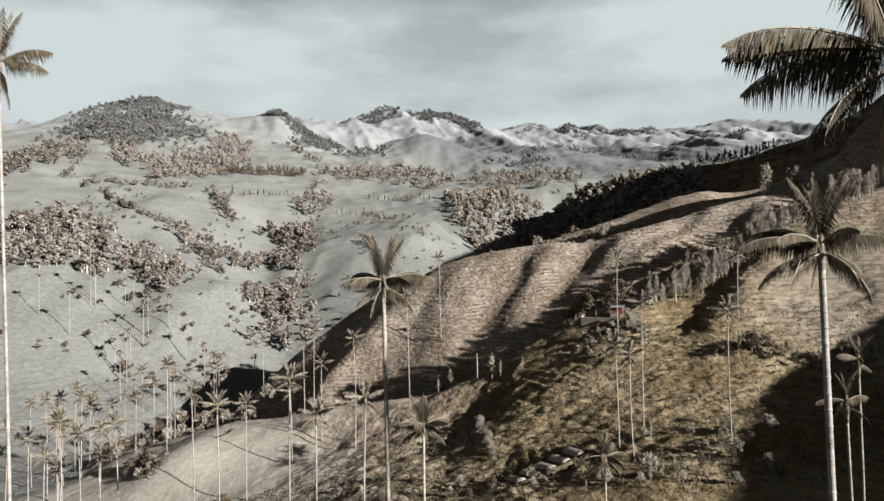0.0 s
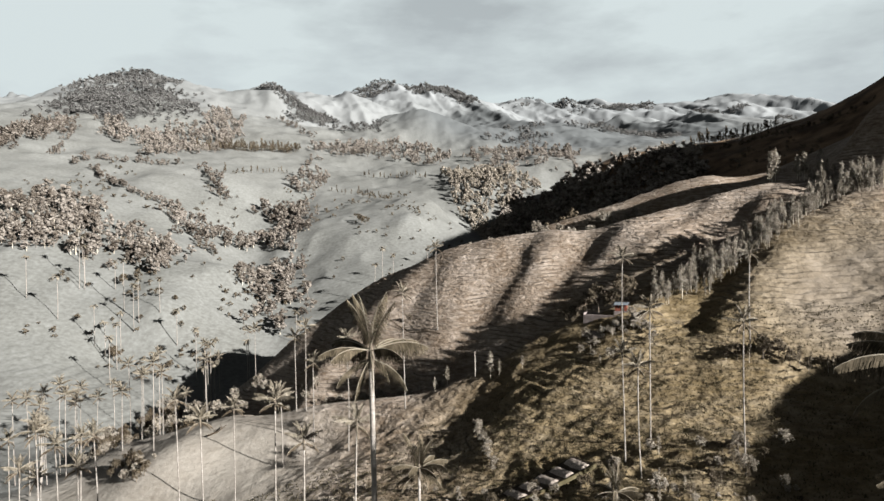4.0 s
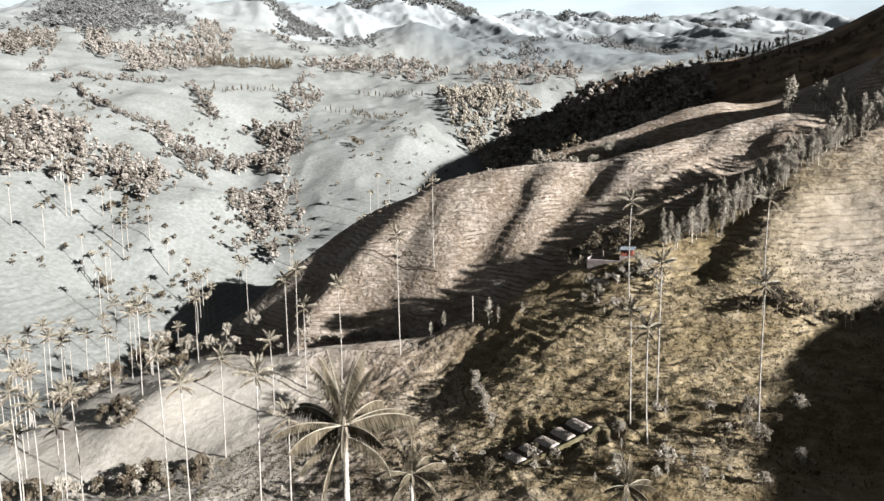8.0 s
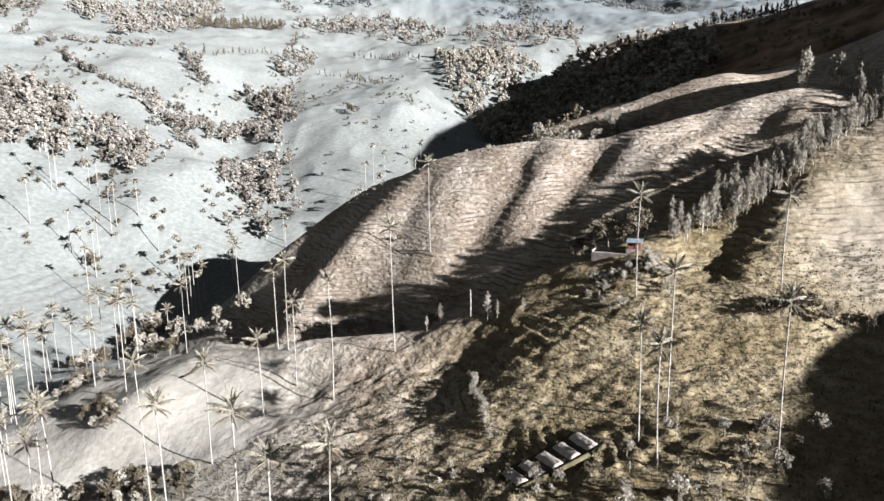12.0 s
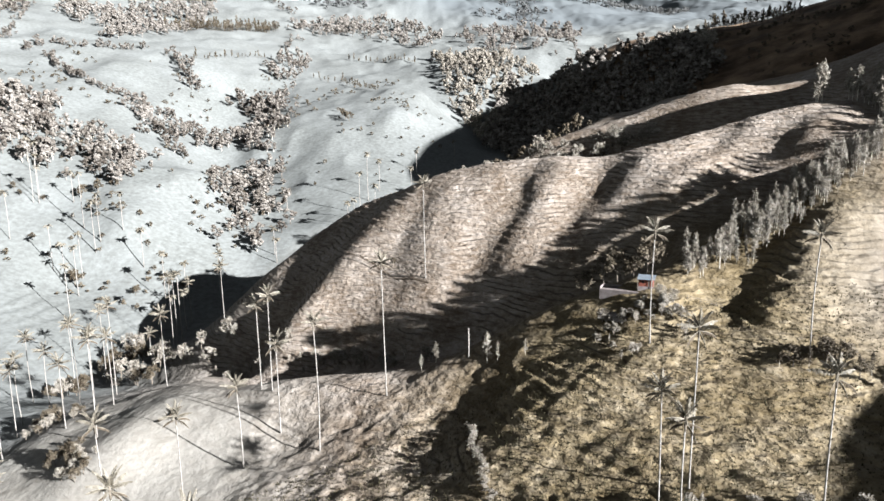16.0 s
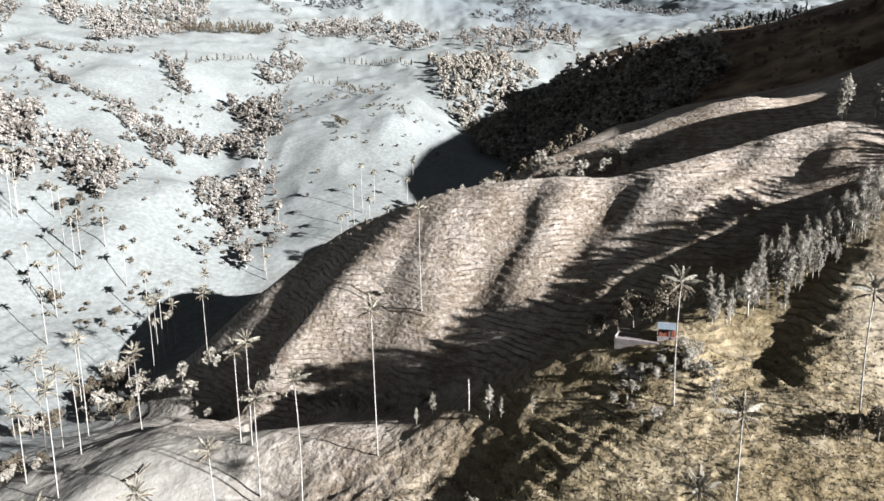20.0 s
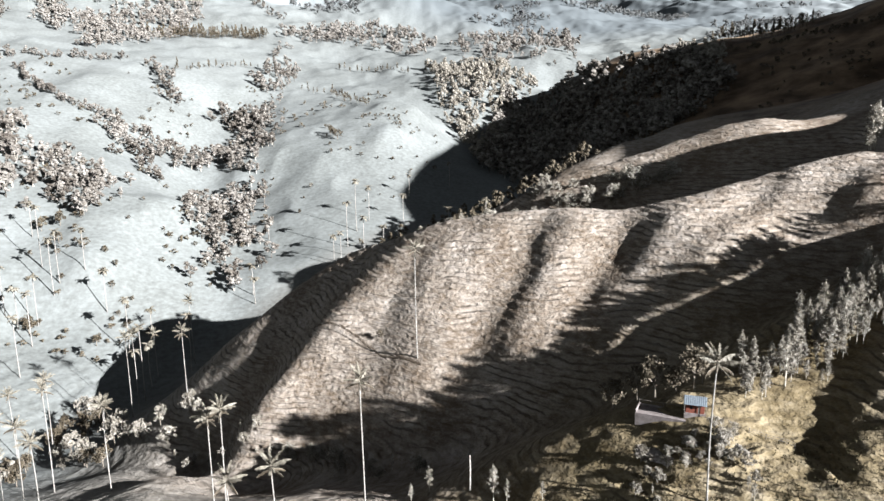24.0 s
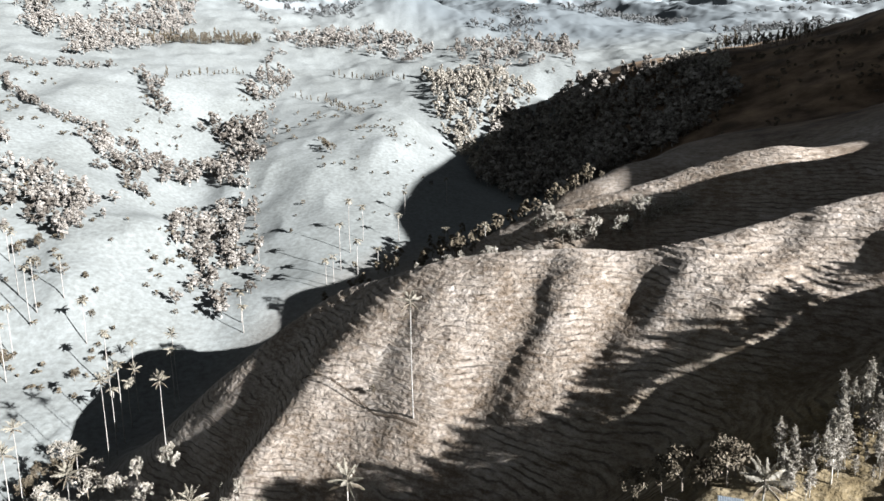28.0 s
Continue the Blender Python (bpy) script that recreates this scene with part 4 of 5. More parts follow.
for place in along([(0, 350), (14, 346), (30, 340), (44, 332)], 14, rng, 3):
    plant(rng.choice(BROAD_PALE), place, rng.uniform(0.25, 0.5), "bush", "rounded pale bush just behind the ridge crest", "bush", "bushes along the crest")
for place in along([(9, 196), (10, 184), (12, 168)], 26, rng, 0.6):
    plant(rng.choice(BROAD_PALE), place, rng.uniform(0.16, 0.28), "bush", "low pale bush in an old hedge line", "bush", "hedge line down the slope")
for place in scatter([(20, 130), (62, 124), (70, 146), (52, 158), (30, 146)], 22, rng) + scatter([(34, 192), (60, 192), (60, 203), (40, 206)], 22, rng):
    plant(rng.choice(BROAD_PALE + SLIM_PALE), place, rng.uniform(0.2, 0.4), "shrub", "scrubby shrub among rough grass on the slope", "shrub", "scrub on the house slope")
for place in scatter([(-240, 430), (-150, 410), (-112, 470), (-160, 540), (-230, 520), (-270, 470)], 46, rng):
    plant(rng.choice(BROAD_DARK), place, rng.uniform(0.25, 0.5), "bush", "small dark rounded bush on bright pasture", "bush", "bushes on the pasture hillside")
for place, size in (((-198, 420), 1.0), ((-214, 490), 1.0), ((-222, 484), 0.9), ((-205, 470), 0.6), ((-188, 464), 0.6), ((-13, 295), 0.3), ((-80, 693), 0.9), ((-76, 684), 0.9), ((-72, 676), 0.8)):
    plant(BROAD_DARK[size < 0.9], (*place, float(height(*place))), size, "broadleaf_tree", "solitary dark rounded tree on open pasture", "tree", "lone trees on the pasture")
for place in scatter([(-110, 560), (-30, 560), (20, 640), (10, 740), (-120, 740), (-130, 640)], 24, rng):
    plant(rng.choice(BROAD_DARK), place, rng.uniform(0.2, 0.4), "bush", "tiny dark bush dotted on the bare pale hill", "bush", "bushes on the bare hill")


for place in scatter([(-122, 181), (-74, 181), (-70, 190), (-122, 192)], 46, rng) + scatter([(-82, 176), (-60, 172), (-52, 180), (-62, 190), (-78, 190)], 34, rng) + scatter([(-106, 220), (-92, 208), (-82, 209), (-96, 226)], 26, rng) + scatter([(-128, 246), (-112, 240), (-104, 252), (-120, 262)], 24, rng):
    plant(rng.choice(BROAD_PALE + BROAD_DARK), place, rng.uniform(0.15, 0.5), "shrub", "rough shrub beneath the palms on the knoll", "shrub", "scrub on the knoll")


for place in scatter([(-40, 164), (8, 142), (40, 128), (66, 124), (60, 142), (20, 152), (-24, 184)], 70, rng):
    plant(rng.choice(BROAD_PALE + BROAD_DARK), place, rng.uniform(0.1, 0.26), "shrub", "low ragged shrub among rough hillside grass", "shrub", "scrub on the lower slope")
for place in scatter([(90, 124), (112, 122), (124, 150), (112, 166), (92, 150)], 10, rng) + scatter([(47, 135), (58, 136), (68, 146), (58, 150)], 18, rng):
    plant(rng.choice(BROAD_DARK + SLIM_DARK), place, rng.uniform(0.15, 0.3), "shrub", "dark shrub in the shaded fold of the slope", "shrub", "scrub in the shaded fold")


# ---- woods: many trees in one mesh each ----
def tree_pattern(seed, leaves, size, cone, lobes=13):
    """One tree of height 1 and half-width 1 as plain arrays: a pole, leafy lumps and loose leaves."""
    r, s = random.Random(seed), Shape()
    s.tube([(0, 0, -0.06), (0, 0, 0.6)], [0.07, 0.03], 4)
    lumps = []
    for k in range(lobes):
        f = 0.3 + 0.62 * (k + r.random()) / lobes
        q = (1 - f) * 1.25 if cone else math.sin(math.pi * (0.15 + 0.72 * f)) * 0.72
        a = r.uniform(0, 6.28)
        lumps.append((Vector((q * r.uniform(0.3, 1) * math.cos(a), q * r.uniform(0.3, 1) * math.sin(a), f)), r.uniform(0.2, 0.34) * (0.6 if cone else 1) * (1.25 if lobes < 9 else 1)))
    for c, w in lumps:
        ring = []
        for tilt, n in ((-0.5, 5), (0.45, 5)):
            for k in range(n):
                a = 6.283 * (k + tilt) / n
                g = w * r.uniform(0.6, 1.2)
                ring.append((c.x + g * math.cos(a), c.y + g * math.sin(a), c.z + (tilt * 0.26 + r.uniform(-0.05, 0.05)) * w))
        top, foot = (c.x, c.y, c.z + 0.34 * w * r.uniform(0.8, 1.3)), (c.x, c.y, c.z - 0.3 * w)
        s.add(ring + [top, foot], [(k, (k + 1) % 5, 5 + (k + 1) % 5, 5 + k) for k in range(5)] + [(5 + k, 5 + (k + 1) % 5, 10) for k in range(5)] + [((k + 1) % 5, k, 11) for k in range(5)])
    for _ in range(leaves):
        c, w = r.choice(lumps)
        d = Vector((r.gauss(0, 1), r.gauss(0, 1), r.gauss(0, 1) + 0.3)).normalized() * w * r.uniform(0.85, 1.3)
        n = len(s.v)
        s.leaf((0, 0, 0), size * r.uniform(0.6, 1.4), r)
        s.v[n:] = [(c.x + d.x + p[0], c.y + d.y + p[1], c.z + (d.z + p[2]) * 0.42) for p in s.v[n:]]
    return np.array(s.v), s.f


def wood_kinds(leaves, size, mat):
    """Six trees of height 1 and half-width 1, trunk and crown apart."""
    out = []
    for k in range(6):
        v, f = tree_pattern(740 + k, leaves, size, False)
        wood, crown = Shape(), Shape()
        wood.v, wood.f = v[:8].tolist(), f[:6]
        crown.v, crown.f = v[8:].tolist(), [tuple(i - 8 for i in q) for q in f[6:]]
        out.append((wood.mesh("trunk", PALE_BARK), crown.mesh("crown", mat)))
    return out


def wood_trees(places, tall, wide, label, group):
    """A wood of single trees."""
    for place in places:
        g = rng.choice((0.6, 0.8, 0.95, 1.1, 1.35)) * rng.uniform(0.85, 1.15)
        h, w = tall * g, wide * (0.35 + 0.65 * g)
        wood, crown = rng.choice(WOOD_KINDS)
        ob = thing("woodland_tree", label, "tree", pose(*place, 0, 0, rng.uniform(0, 360)), group)
        m = Matrix.Diagonal((w * rng.uniform(0.85, 1.2), w * rng.uniform(0.85, 1.2), h, 1))
        part("trunk", wood, ob, "", m)
        part("crown", crown, ob, "", m)


WOOD_KINDS = wood_kinds(260, 0.085, WOOD_LEAF)


def wood_stuff(name, places, label, mat, tall, wide, leaves=60, size=0.9, cone=False, lobes=10):
    r = random.Random(len(places))
    kinds = [tree_pattern(700 + k, round(leaves * 2.2), 0.5 * size / wide, cone, lobes) for k in range(6)]
    verts, faces, n = [], [], 0
    for x, y, z in places:
        v, f = r.choice(kinds)
        g = r.choice((0.6, 0.8, 0.95, 1.1, 1.3)) * r.uniform(0.85, 1.15)
        h, w, a = tall * g * r.uniform(0.8, 1.15), wide * (0.35 + 0.65 * g) * r.uniform(0.85, 1.2), r.uniform(0, 6.28)
        turn = np.array([[w * math.cos(a), w * math.sin(a), 0], [-w * math.sin(a), w * math.cos(a), 0], [0, 0, h]])
        verts.append(v @ turn + (x, y, z))
        faces += [tuple(i + n for i in q) for q in f]
        n += len(v)
    me = bpy.data.meshes.new(name)
    me.from_pydata(np.concatenate(verts).tolist(), [], faces)
    me.materials.append(mat)
    me.update()
    return tagged(new(name, me), label, "woodland", kind="stuff")


def trees_in(outline, count, loose=7, gaps=0.55):
    """Places within an outline, ragged at its edge and with gaps."""
    spots = scatter(outline, round(count * 1.35), rng)
    a = np.array([(x + rng.gauss(0, loose), y + rng.gauss(0, loose)) for x, y, z in spots])
    a = a[fractal(a[:, 0], a[:, 1], 45, 2, 12) > -gaps]
    return [(x, y, z) for (x, y), z in zip(a.tolist(), height(a[:, 0], a[:, 1]).tolist())]


hill_places = trees_in([(-365, 602), (-352, 628), (-303, 618), (-275, 609), (-240, 556), (-246, 517), (-279, 515), (-300, 490), (-360, 520)], 200) + trees_in([(-241, 526), (-239, 556), (-212, 563), (-198, 521), (-215, 505)], 45)
wood_trees(hill_places[:140], 11, 4.6, "dense woodland tree on the pasture hillside", "hillside wood")
wood_stuff("hillside_wood", hill_places[140:], "dense woodland filling out the pasture hillside", WOOD_LEAF, 11, 4.6, 65, 0.75)
gully_places = trees_in([(-260, 668), (-240, 686), (-200, 684), (-177, 740), (-170, 786), (-140, 727), (-128, 619), (-98, 501), (-104, 466), (-126, 480), (-150, 520), (-188, 590), (-240, 628)], 250)
wood_trees(gully_places[:140], 9, 4.2, "woodland tree crowding a steep gully", "gully wood")
wood_stuff("gully_wood", gully_places[140:], "woodland filling out the steep gully", WOOD_LEAF, 9, 4.2, 65, 0.75)
wood_stuff("gully_head_wood", trees_in([(-205, 775), (-205, 850), (-190, 906), (-195, 1056), (-160, 987), (-158, 820), (-165, 754)], 80), "trees at the head of the gully", WOOD_LEAF, 12, 5, 50, 0.9)
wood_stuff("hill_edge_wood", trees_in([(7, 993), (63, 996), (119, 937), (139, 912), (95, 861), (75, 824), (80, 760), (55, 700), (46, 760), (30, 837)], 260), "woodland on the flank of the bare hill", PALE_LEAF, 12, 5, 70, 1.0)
wood_stuff("dark_hill_wood", trees_in([(95, 880), (150, 840), (189, 776), (223, 760), (247, 750), (262, 738), (264, 703), (258, 660), (240, 636), (205, 632), (162, 632), (112, 612), (73, 630), (52, 690), (70, 780)], 900, 4, 2.0), "dense shaded forest covering the dark hill", WOOD_LEAF, 12, 5.2, 50, 1.0, lobes=7)
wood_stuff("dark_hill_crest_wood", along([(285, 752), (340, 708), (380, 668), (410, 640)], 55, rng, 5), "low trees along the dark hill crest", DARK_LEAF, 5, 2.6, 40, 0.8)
# the crest grove's sunlight is put into its paler leaf colour
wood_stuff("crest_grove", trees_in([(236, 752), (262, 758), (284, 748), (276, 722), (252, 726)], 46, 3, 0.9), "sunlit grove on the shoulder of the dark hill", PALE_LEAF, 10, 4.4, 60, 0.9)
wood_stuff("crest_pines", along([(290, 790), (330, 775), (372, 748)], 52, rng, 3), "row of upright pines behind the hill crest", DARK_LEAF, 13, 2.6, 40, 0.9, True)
wood_stuff("pine_row", along([(-372, 1030), (-310, 1062), (-234, 1150)], 120, rng, 4), "straight row of dark planted pines", DARK_LEAF, 15, 4, 50, 1.0, True)
wood_stuff("shelf_wood", trees_in([(-456, 1059), (-422, 1178), (-430, 1400), (-370, 1300), (-320, 1081), (-348, 959), (-362, 869), (-400, 930)], 330) + trees_in([(-517, 1070), (-510, 1093), (-464, 1044), (-420, 925), (-450, 940)], 70), "woodland on the high shelf", WOOD_LEAF, 12, 5, 30, 1.2)
wood_stuff("shelf_belt", trees_in([(-217, 1228), (-130, 1298), (0, 1279), (30, 1150), (0, 1055), (-87, 1162), (-172, 1147), (-197, 1071)], 240) + trees_in([(40, 1200), (165, 1312), (260, 1284), (230, 1100), (196, 990), (120, 990), (63, 1000)], 230), "belts of trees across the high shelf", WOOD_LEAF, 12, 5, 30, 1.2)
wood_stuff("terrace_grove", trees_in([(-297, 864), (-253, 869), (-223, 768), (-253, 766)], 46) + trees_in([(-211, 827), (-174, 870), (-141, 757), (-195, 763)], 60), "dark groves below the pasture terraces", WOOD_LEAF, 11, 4.4, 50, 0.9)
wood_stuff("hedgerow", along([(-376, 751), (-340, 712), (-301, 677), (-248, 670)], 60, rng, 3) + along([(-404, 757), (-400, 793), (-354, 817), (-322, 858)], 46, rng, 4) + along([(-443, 788), (-480, 880), (-525, 1003)], 44, rng, 6) + along([(-395, 1605), (-330, 1440), (-273, 1314), (-223, 1265)], 80, rng, 9), "hedgerows of small trees between pastures", WOOD_LEAF, 7, 3.0, 40, 0.8)
wood_stuff("upright_tree_rows", along([(-263, 829), (-242, 907), (-204, 959)], 26, rng, 3) + along([(-141, 913), (-104, 887), (-53, 781)], 30, rng, 3) + along([(-109, 1013), (-60, 995), (-14, 974)], 28, rng, 3), "rows of small upright trees along field edges", DARK_LEAF, 8, 1.5, 30, 0.7, True)
wood_stuff("upper_grove", trees_in([(-526, 809), (-565, 955), (-567, 1067), (-523, 984), (-503, 838), (-477, 734)], 190), "grove on the upper pasture", WOOD_LEAF, 10, 4.6, 35, 1.1)
wood_stuff("massif_wood", trees_in([(-600, 1085), (-714, 1360), (-830, 1600), (-930, 1790), (-720, 1800), (-590, 1560), (-460, 1250), (-480, 1180), (-537, 1111)], 2300, 26), "forest on the high mountain shoulder", HAZED_LEAF, 9, 5.0, 14, 1.8, lobes=5)
wood_stuff("mountain_ridge_wood", trees_in([(-480, 1810), (-400, 1815), (-300, 1880), (-290, 1760), (-330, 1730)], 330) + trees_in([(-30, 2450), (60, 2390), (150, 2300), (120, 2170), (40, 2250)], 330), "forest strips along the mountain ridges", HAZED_LEAF, 11, 5.5, 12, 2.2, lobes=5)
wood_stuff("spur_foot_scrub", trees_in([(-60, 470), (40, 440), (60, 480), (40, 560), (0, 525), (-40, 500)], 30) + along([(10, 486), (30, 476), (48, 470), (74, 466), (96, 466)], 34, rng, 4), "scrubby trees in the gorge bottom", DARK_LEAF, 8, 3.4, 60, 0.6)


def patchy(outline, count, size, seed, bare):
    """Places in patches, thicker in the folds of the land."""
    r, xs, ys = random.Random(seed), [p[0] for p in outline], [p[1] for p in outline]
    found = []
    while len(found) < count:
        q = np.array([(r.uniform(min(xs), max(xs)), r.uniform(min(ys), max(ys))) for _ in range(count * 3)])
        thick = fractal(q[:, 0], q[:, 1], size, 3, seed) - 0.8 * (ridged(q[:, 0], q[:, 1], 170, 5, 9) - 0.3)
        found += [(x, y) for (x, y), k in zip(q.tolist(), thick) if k > bare and inside(x, y, outline)]
    a = np.array(found[:count])
    return [(x, y, z) for (x, y), z in zip(found, height(a[:, 0], a[:, 1]))]


wood_stuff("upland_groves", patchy([(250, 960), (520, 1000), (900, 1250), (900, 1700), (300, 1650), (-100, 1600), (-250, 1400), (-150, 1320), (250, 1330)], 700, 110, 81, 0.5), "groves and copses scattered over the upland pastures", HAZED_LEAF, 11, 5, 16, 1.5, lobes=5)
wood_stuff("mountain_forest", patchy([(-1100, 1500), (-300, 1500), (200, 1700), (900, 1900), (1700, 2100), (1700, 3200), (300, 2800), (-500, 2450), (-1000, 1800)], 1900, 260, 85, 0.75), "dark forest patches on the mountain folds", HAZED_LEAF, 11, 6.5, 10, 2.4, lobes=4)
wood_stuff("pasture_scrub", patchy([(-420, 420), (-150, 400), (-110, 470), (-90, 540), (60, 700), (60, 860), (-200, 900), (-420, 800), (-480, 600)], 420, 60, 91, 0.3), "low scrub dotted over the pasture hillsides", DARK_LEAF, 3.2, 2.0, 26, 0.5, lobes=6)


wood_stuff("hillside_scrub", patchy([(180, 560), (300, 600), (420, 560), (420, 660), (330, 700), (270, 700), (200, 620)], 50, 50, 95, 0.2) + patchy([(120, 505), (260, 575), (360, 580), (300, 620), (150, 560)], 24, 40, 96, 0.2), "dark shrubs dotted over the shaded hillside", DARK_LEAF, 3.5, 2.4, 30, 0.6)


# ---- rough grass ----
def tussocks(places, r):
    s = Shape()
    for x, y, z in places:
        h, w = r.uniform(0.25, 0.75), r.uniform(0.15, 0.4)
        for _ in range(7):
            a, g = r.uniform(0, 6.28), r.uniform(0.3, 1.1)
            c, d = math.cos(a), math.sin(a)
            n = len(s.v)
            s.v += [(x + 0.06 * d + 0.2 * w * c, y - 0.06 * c + 0.2 * w * d, z - 0.1), (x - 0.06 * d + 0.2 * w * c, y + 0.06 * c + 0.2 * w * d, z - 0.1), (x + w * g * c, y + w * g * d, z + h * r.uniform(0.5, 1))]
            s.f.append((n, n + 1, n + 2))
    return s.mesh("rough_grass", TUSSOCK)


spots = scatter([(-50, 166), (0, 145), (50, 122), (110, 118), (130, 190), (60, 206), (0, 205), (-30, 196), (-90, 180), (-90, 168)], 12000, rng)
tagged(new("rough_grass", tussocks(spots, rng)), "tufts of coarse dry grass over the slopes", "grass", kind="stuff")


# ---- things on the house spur ----
def facing(x, y, turn, z=None):
    return pose(x, y, float(height(x, y)) if z is None else z, 0, 0, turn)


def boards(s, x0, x1, y, z0, z1, n, thick, skip=()):
    """Upright boards along x."""
    w = (x1 - x0) / n
    for k in range(n):
        if k not in skip:
            s.box((x0 + k * w + 0.008, y - thick / 2, z0), (x0 + (k + 1) * w - 0.008, y + thick / 2, z1))


def small_house():
    ob = thing("small_house", "small red board cabin with a pale lean-to sheet roof", "house", facing(54.4, 211.6, -22, float(height(54.4, 211.6)) + 0.25) @ Matrix.Scale(0.82, 4))
    base = Shape()
    base.box((-2.3, -1.8, -1.6), (2.3, 1.8, 0.0))
    part("plinth", base.mesh("plinth", CEMENT), ob, "pale cement plinth")
    for name, y, z1, gap in (("front_wall", -1.6, 2.25, (3, 4, 9, 10)), ("back_wall", 1.6, 2.75, ())):
        w = Shape()
        boards(w, -2.05, 2.05, y, 0.0, z1, 14, 0.05, gap)
        if gap:
            w.box((-1.2, y - 0.02, 0.0), (-0.6, y + 0.02, 0.9))
            w.box((-1.2, y - 0.02, 1.8), (-0.6, y + 0.02, z1))
            w.box((0.58, y - 0.02, 2.0), (1.2, y + 0.02, z1))
        part(name, w.mesh(name, RED_WALL), ob)
    for x in (-2.05, 2.05):
        w = Shape()
        for k in range(11):
            y0 = -1.57 + k * 0.285
            top = 2.25 + 0.5 * (y0 + 1.57) / 3.14
            w.box((x - 0.025, y0 + 0.008, 0.0), (x + 0.025, y0 + 0.277, top))
        part("side_wall", w.mesh("side_wall", RED_WALL), ob)
    d = Shape()
    d.box((0.6, -1.56, 0.02), (1.18, -1.53, 1.98))
    part("door", d.mesh("door", TIMBER), ob, "grey timber door")
    # dark panel set in the opening in place of the room's shade
    d = Shape()
    d.box((-1.18, -1.55, 0.92), (-0.62, -1.53, 1.78))
    part("window", d.mesh("window", ROOM_SHADE), ob, "dark unglazed window")
    roof = Shape()
    n = 22
    for up in (0.0, -0.03):
        for y, z in ((-2.3, 2.22), (2.0, 2.92)):
            roof.v += [(-2.6 + 5.2 * k / n, y, z + up + (0.05 if k % 2 else 0.0)) for k in range(n + 1)]
    m = n + 1
    roof.f = [(k, k + 1, m + k + 1, m + k) for k in range(n)] + [(2 * m + k + 1, 2 * m + k, 3 * m + k, 3 * m + k + 1) for k in range(n)] + [(k + 1, k, 2 * m + k, 2 * m + k + 1) for k in range(n)] + [(m + k, m + k + 1, 3 * m + k + 1, 3 * m + k) for k in range(n)] + [(0, m, 3 * m, 2 * m), (m + n, n, 2 * m + n, 3 * m + n)]
    part("roof", roof.mesh("roof", ROOF), ob, "pale corrugated sheet roof")
    for x in (-2.4, 2.4):
        p = Shape()
        p.tube([(x, -2.15, -1.4), (x, -2.15, 2.2)], [0.06, 0.05], 6)
        part("porch_post", p.mesh("porch_post", TIMBER), ob)


def drying_yard():
    z = max(float(height(x, y)) for x, y in ((44.5, 218.5), (53, 213), (44, 214.5), (51, 209.5))) + 0.1
    ob = thing("drying_yard", "pale cement drying yard with low walls and rail", "yard", facing(48.6, 213.8, -28, z - 1.15))
    s = Shape()
    s.box((-4.8, -1.8, -2.6), (4.8, 2.2, 0.0))
    part("slab", s.mesh("slab", CEMENT), ob, "sunlit cement slab")
    for lo, hi in (((-4.8, 2.0, 0.004), (4.8, 2.2, 0.55)), ((-4.8, -1.8, 0.004), (-4.6, 1.99, 0.6)), ((4.6, -0.4, 0.004), (4.8, 1.99, 0.3))):
        s = Shape()
        s.box(lo, hi)
        part("low_wall", s.mesh("low_wall", CEMENT), ob)
    for k in range(5):
        s = Shape()
        x = -4.7 + k * 2.35
        s.tube([(x, 2.1, 0.5), (x, 2.1, 1.35)], [0.05, 0.045], 6)
        part("rail_post", s.mesh("rail_post", TIMBER), ob)
    s = Shape()
    s.tube([(-4.9, 2.1, 1.25), (4.9, 2.1, 1.25)], [0.04, 0.04], 6)
    part("rail", s.mesh("rail", TIMBER), ob)


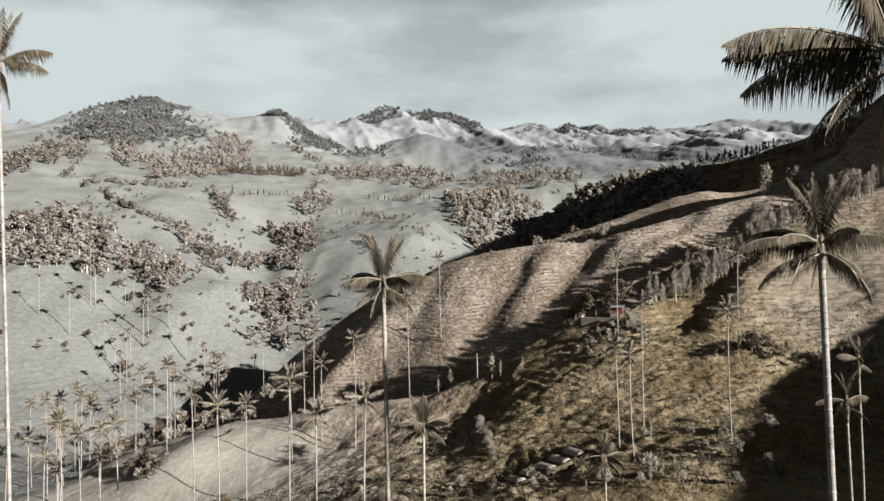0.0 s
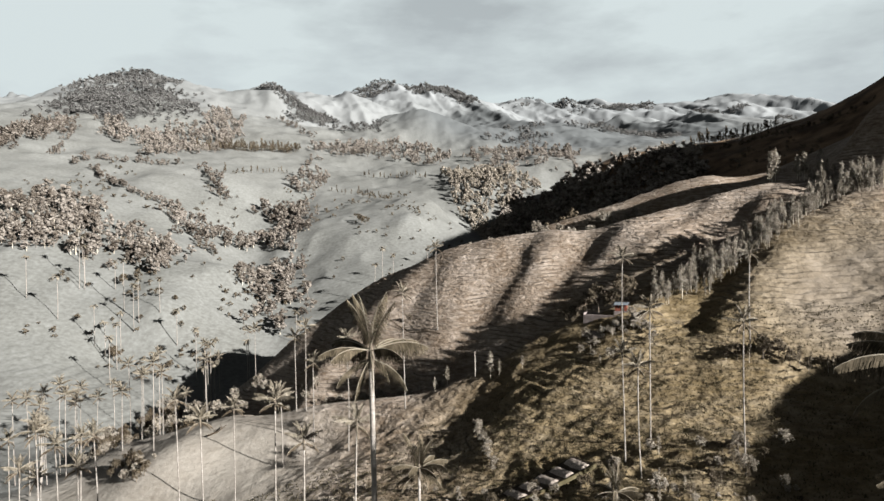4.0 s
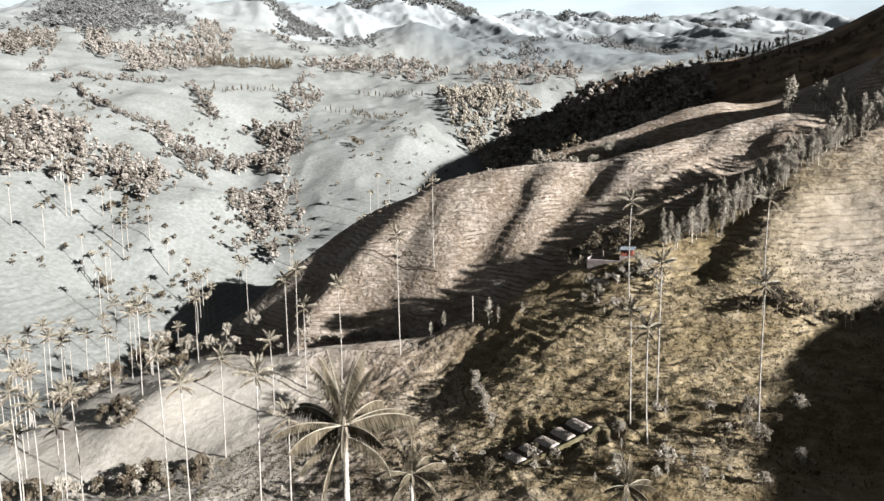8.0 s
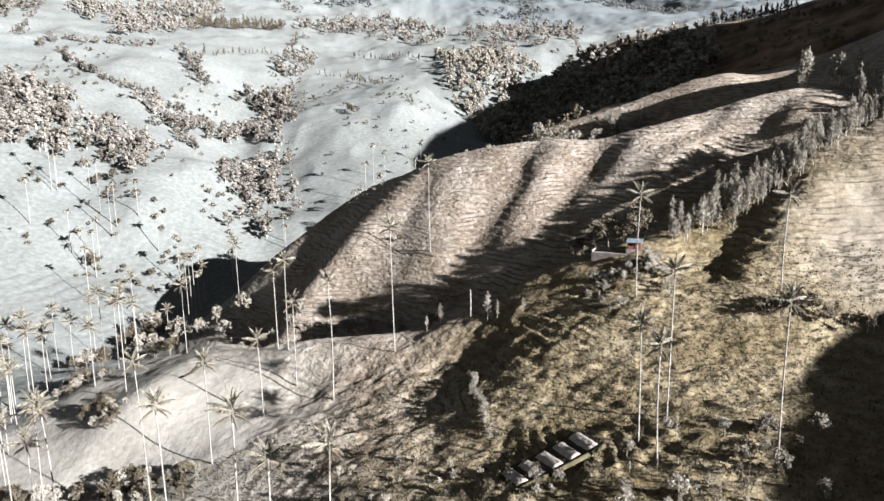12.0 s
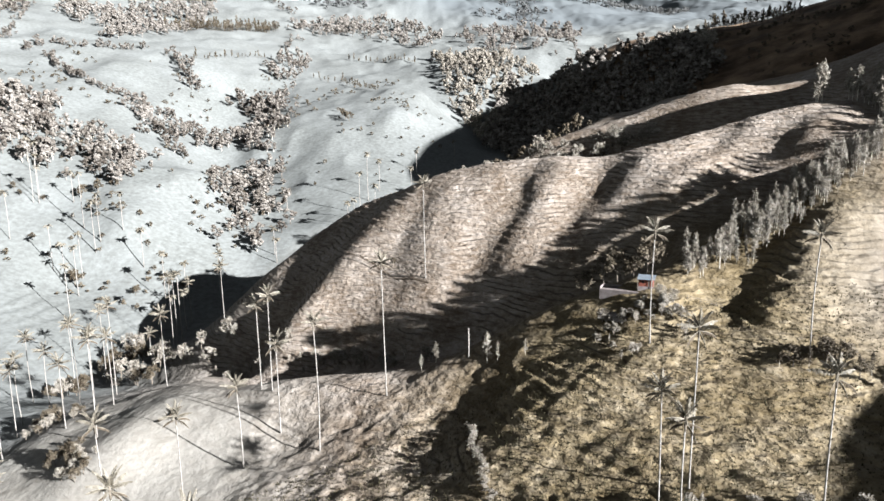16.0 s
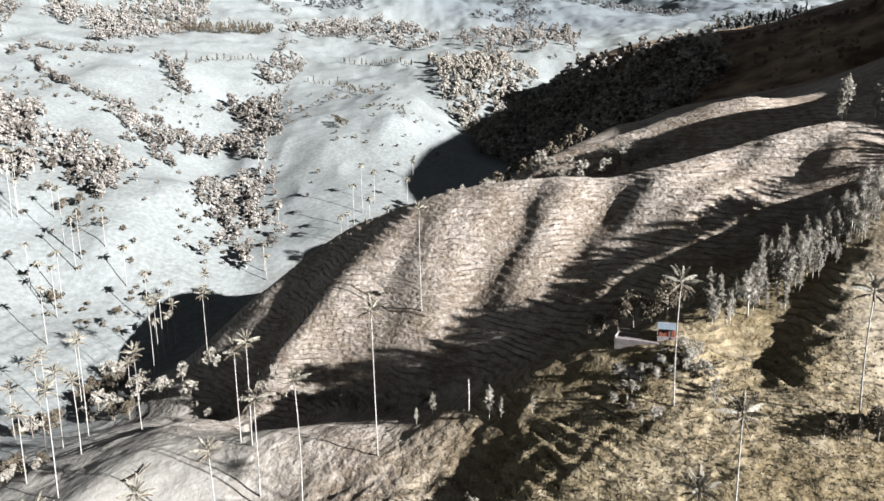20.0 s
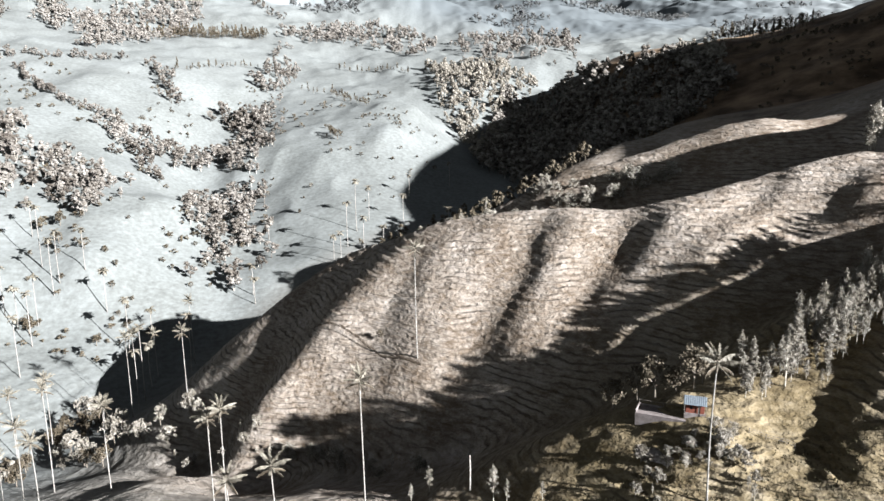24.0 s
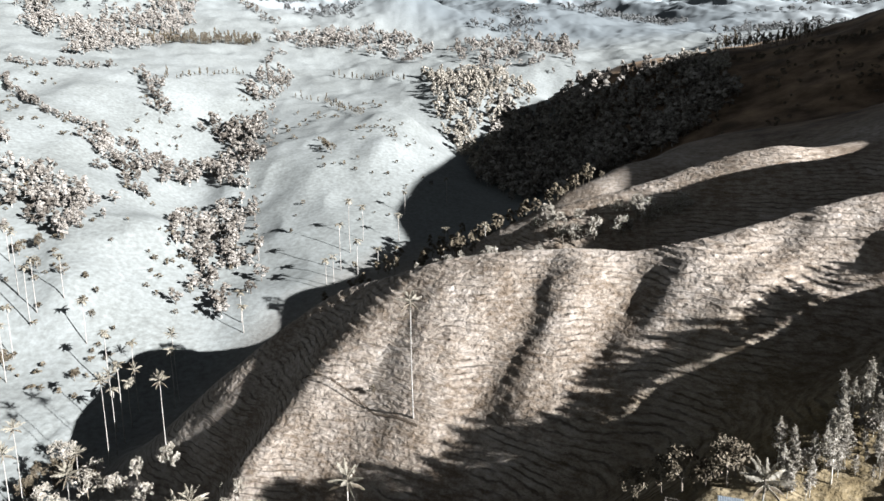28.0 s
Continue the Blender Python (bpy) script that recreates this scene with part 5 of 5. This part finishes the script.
def seed_beds():
    """Heaped beds side by side within a low earth rim, laid to the slope."""
    cx, cy, turn = 22.3, 154.2, radians(20)
    ux, uy = math.cos(turn), math.sin(turn)
    z0 = float(height(cx, cy))
    low = float(smooth_height(np.array([cx]), np.array([cy]))[0])
    ob = thing("seed_beds", "row of pale heaped earth beds within a low rim", "seed beds", pose(cx, cy, z0))
    r = random.Random(3)

    def sheet(u0, u1, v0, v1, n, m, lift):
        u, v = np.meshgrid(np.linspace(u0, u1, n), np.linspace(v0, v1, m))
        x, y = u * ux - v * uy, u * uy + v * ux
        z = smooth_height(cx + x, cy + y) - low + lift(u, v) + 0.06 * np.array([[r.uniform(-1, 1) for _ in range(n)] for _ in range(m)])
        s = Shape()
        s.v = [tuple(p) for p in np.stack([x, y, z], -1).reshape(-1, 3)]
        s.f = [(j * n + i, j * n + i + 1, (j + 1) * n + i + 1, (j + 1) * n + i) for j in range(m - 1) for i in range(n - 1)]
        return s

    # floor coloured dark for the shade in the trenches between beds
    floor = sheet(-9.3, 9.3, -4.2, 4.2, 24, 12, lambda u, v: 0.3 + 0 * u)
    part("bed_floor", floor.mesh("bed_floor", DARK_EARTH, True), ob, "earth floor between the beds, trench shade in its colour")
    for k in range(5):
        c = -7.6 + k * 3.75
        w = 1.1
        bed = sheet(c - w - 0.25, c + w + 0.25, -3.7, 3.7, 9, 18, lambda u, v: 0.15 + 0.75 * np.clip(1.35 - np.abs(u - c) / w, 0, 0.8) * np.clip((3.75 - np.abs(v)) / 0.5, 0, 1))
        part("bed", bed.mesh("bed", EARTH, True), ob, "heaped pale earth bed")
    for v0, v1 in ((-4.7, -3.9), (3.9, 4.7)):
        c = (v0 + v1) / 2
        rim = sheet(-9.6, 9.6, v0, v1, 40, 5, lambda u, v: 1.2 * np.clip(1 - np.abs(v - c) / 0.4, 0, 0.7) - 0.4)
        part("rim", rim.mesh("rim", TUSSOCK, True), ob, "grassy earth rim")


def drape(name, line, wide, mat, label, category, lift=0.06):
    """A strip that lies on the ground along a line of the plan."""
    pts = []
    for a, b in zip(line, line[1:]):
        n = max(2, round(math.dist(a, b) / 0.8))
        pts += [(a[0] + (b[0] - a[0]) * k / n, a[1] + (b[1] - a[1]) * k / n) for k in range(n)]
    pts.append(line[-1])
    r, left, right = random.Random(len(pts)), [], []
    for k, p in enumerate(pts):
        q, o = pts[min(k + 1, len(pts) - 1)], pts[max(k - 1, 0)]
        d = Vector((q[0] - o[0], q[1] - o[1])).normalized()
        w = wide * r.uniform(0.7, 1.2) / 2
        left.append((p[0] - d.y * w, p[1] + d.x * w))
        right.append((p[0] + d.y * w, p[1] - d.x * w))
    both = np.array(left + right)
    z = height(both[:, 0], both[:, 1]) + lift
    s, n = Shape(), len(pts)
    s.v = [(x, y, h) for (x, y), h in zip(left + right, z)] + [(x, y, h - 0.5) for (x, y), h in zip(left + right, z)]
    s.f = [(k, n + k, n + k + 1, k + 1) for k in range(n - 1)] + [(k + 1, 2 * n + k + 1, 2 * n + k, k) for k in range(n - 1)] + [(n + k, 3 * n + k, 3 * n + k + 1, n + k + 1) for k in range(n - 1)]
    return tagged(new(name, s.mesh(name, mat, True)), label, category, kind="structure")


def post_fence(line, gap):
    lengths = sum(math.dist(a, b) for a, b in zip(line, line[1:]))
    spots = along(line, max(2, round(lengths / gap)), random.Random(1), 0.0)
    ob = thing("fence", "low grey timber fence along the foot of the trees", "fence", pose(*spots[0]))
    o = Vector(spots[0])
    for p in spots:
        s = Shape()
        q = Vector(p) - o
        s.tube([tuple(q + Vector((0, 0, -0.4))), tuple(q + Vector((0, 0, 1.1)))], [0.06, 0.05], 6)
        part("post", s.mesh("post", TIMBER), ob)
    for a, b in zip(spots, spots[1:]):
        for up in (0.5, 0.95):
            s = Shape()
            s.tube([tuple(Vector(a) - o + Vector((0, 0, up))), tuple(Vector(b) - o + Vector((0, 0, up)))], [0.045, 0.045], 5)
            part("rail", s.mesh("rail", TIMBER), ob)


small_house()
drying_yard()
seed_beds()
post_fence([(62, 206), (67, 204), (72, 202)], 2.4)
post_fence([(147, 306), (146, 296), (147, 282), (151, 270), (154, 258)], 3.0)
drape("bare_bank", [(42, 208), (45, 205.5), (47, 203)], 1.8, EARTH, "bare pale earth bank below the drying yard", "earth bank", 0.12)
drape("cattle_track", [(-36, 309), (-28, 304), (-20, 298), (-12, 290), (-4, 284), (0, 281)], 0.5, DARK_EARTH, "narrow dark cattle track across the ridge flank", "track")

# a dead palm pole on the spur and a fallen tree on the knoll
s = Shape()
s.tube([(0, 0, -0.5), (0.1, 0, 4), (0.05, 0.1, 8)], [0.24, 0.2, 0.17], 9)
pole = tagged(new("dead_palm_trunk", s.mesh("dead_palm_trunk", WAX, True)), "bare pale dead palm trunk standing on the spur", "dead tree")
pole.matrix_basis = facing(10.6, 220, 0)
s = Shape()
s.tube([(-3, -1.5, 0.2), (0, 0, 0.7), (3, 1.8, 2.2)], [0.3, 0.24, 0.1], 7)
s.tube([(0.5, 0.3, 0.8), (1.2, -0.6, 2.6)], [0.14, 0.04], 5)
s.tube([(1.5, 0.9, 1.4), (1.0, 2.0, 2.9)], [0.12, 0.03], 5)
s.tube([(-0.5, 0, 0.6), (-1.3, 1.0, 1.9)], [0.12, 0.03], 5)
log = tagged(new("fallen_tree", s.mesh("fallen_tree", DARK_EARTH, True)), "dark fallen tree with broken limbs on the grassy knoll", "dead tree")
log.matrix_basis = facing(-72, 226, 20)
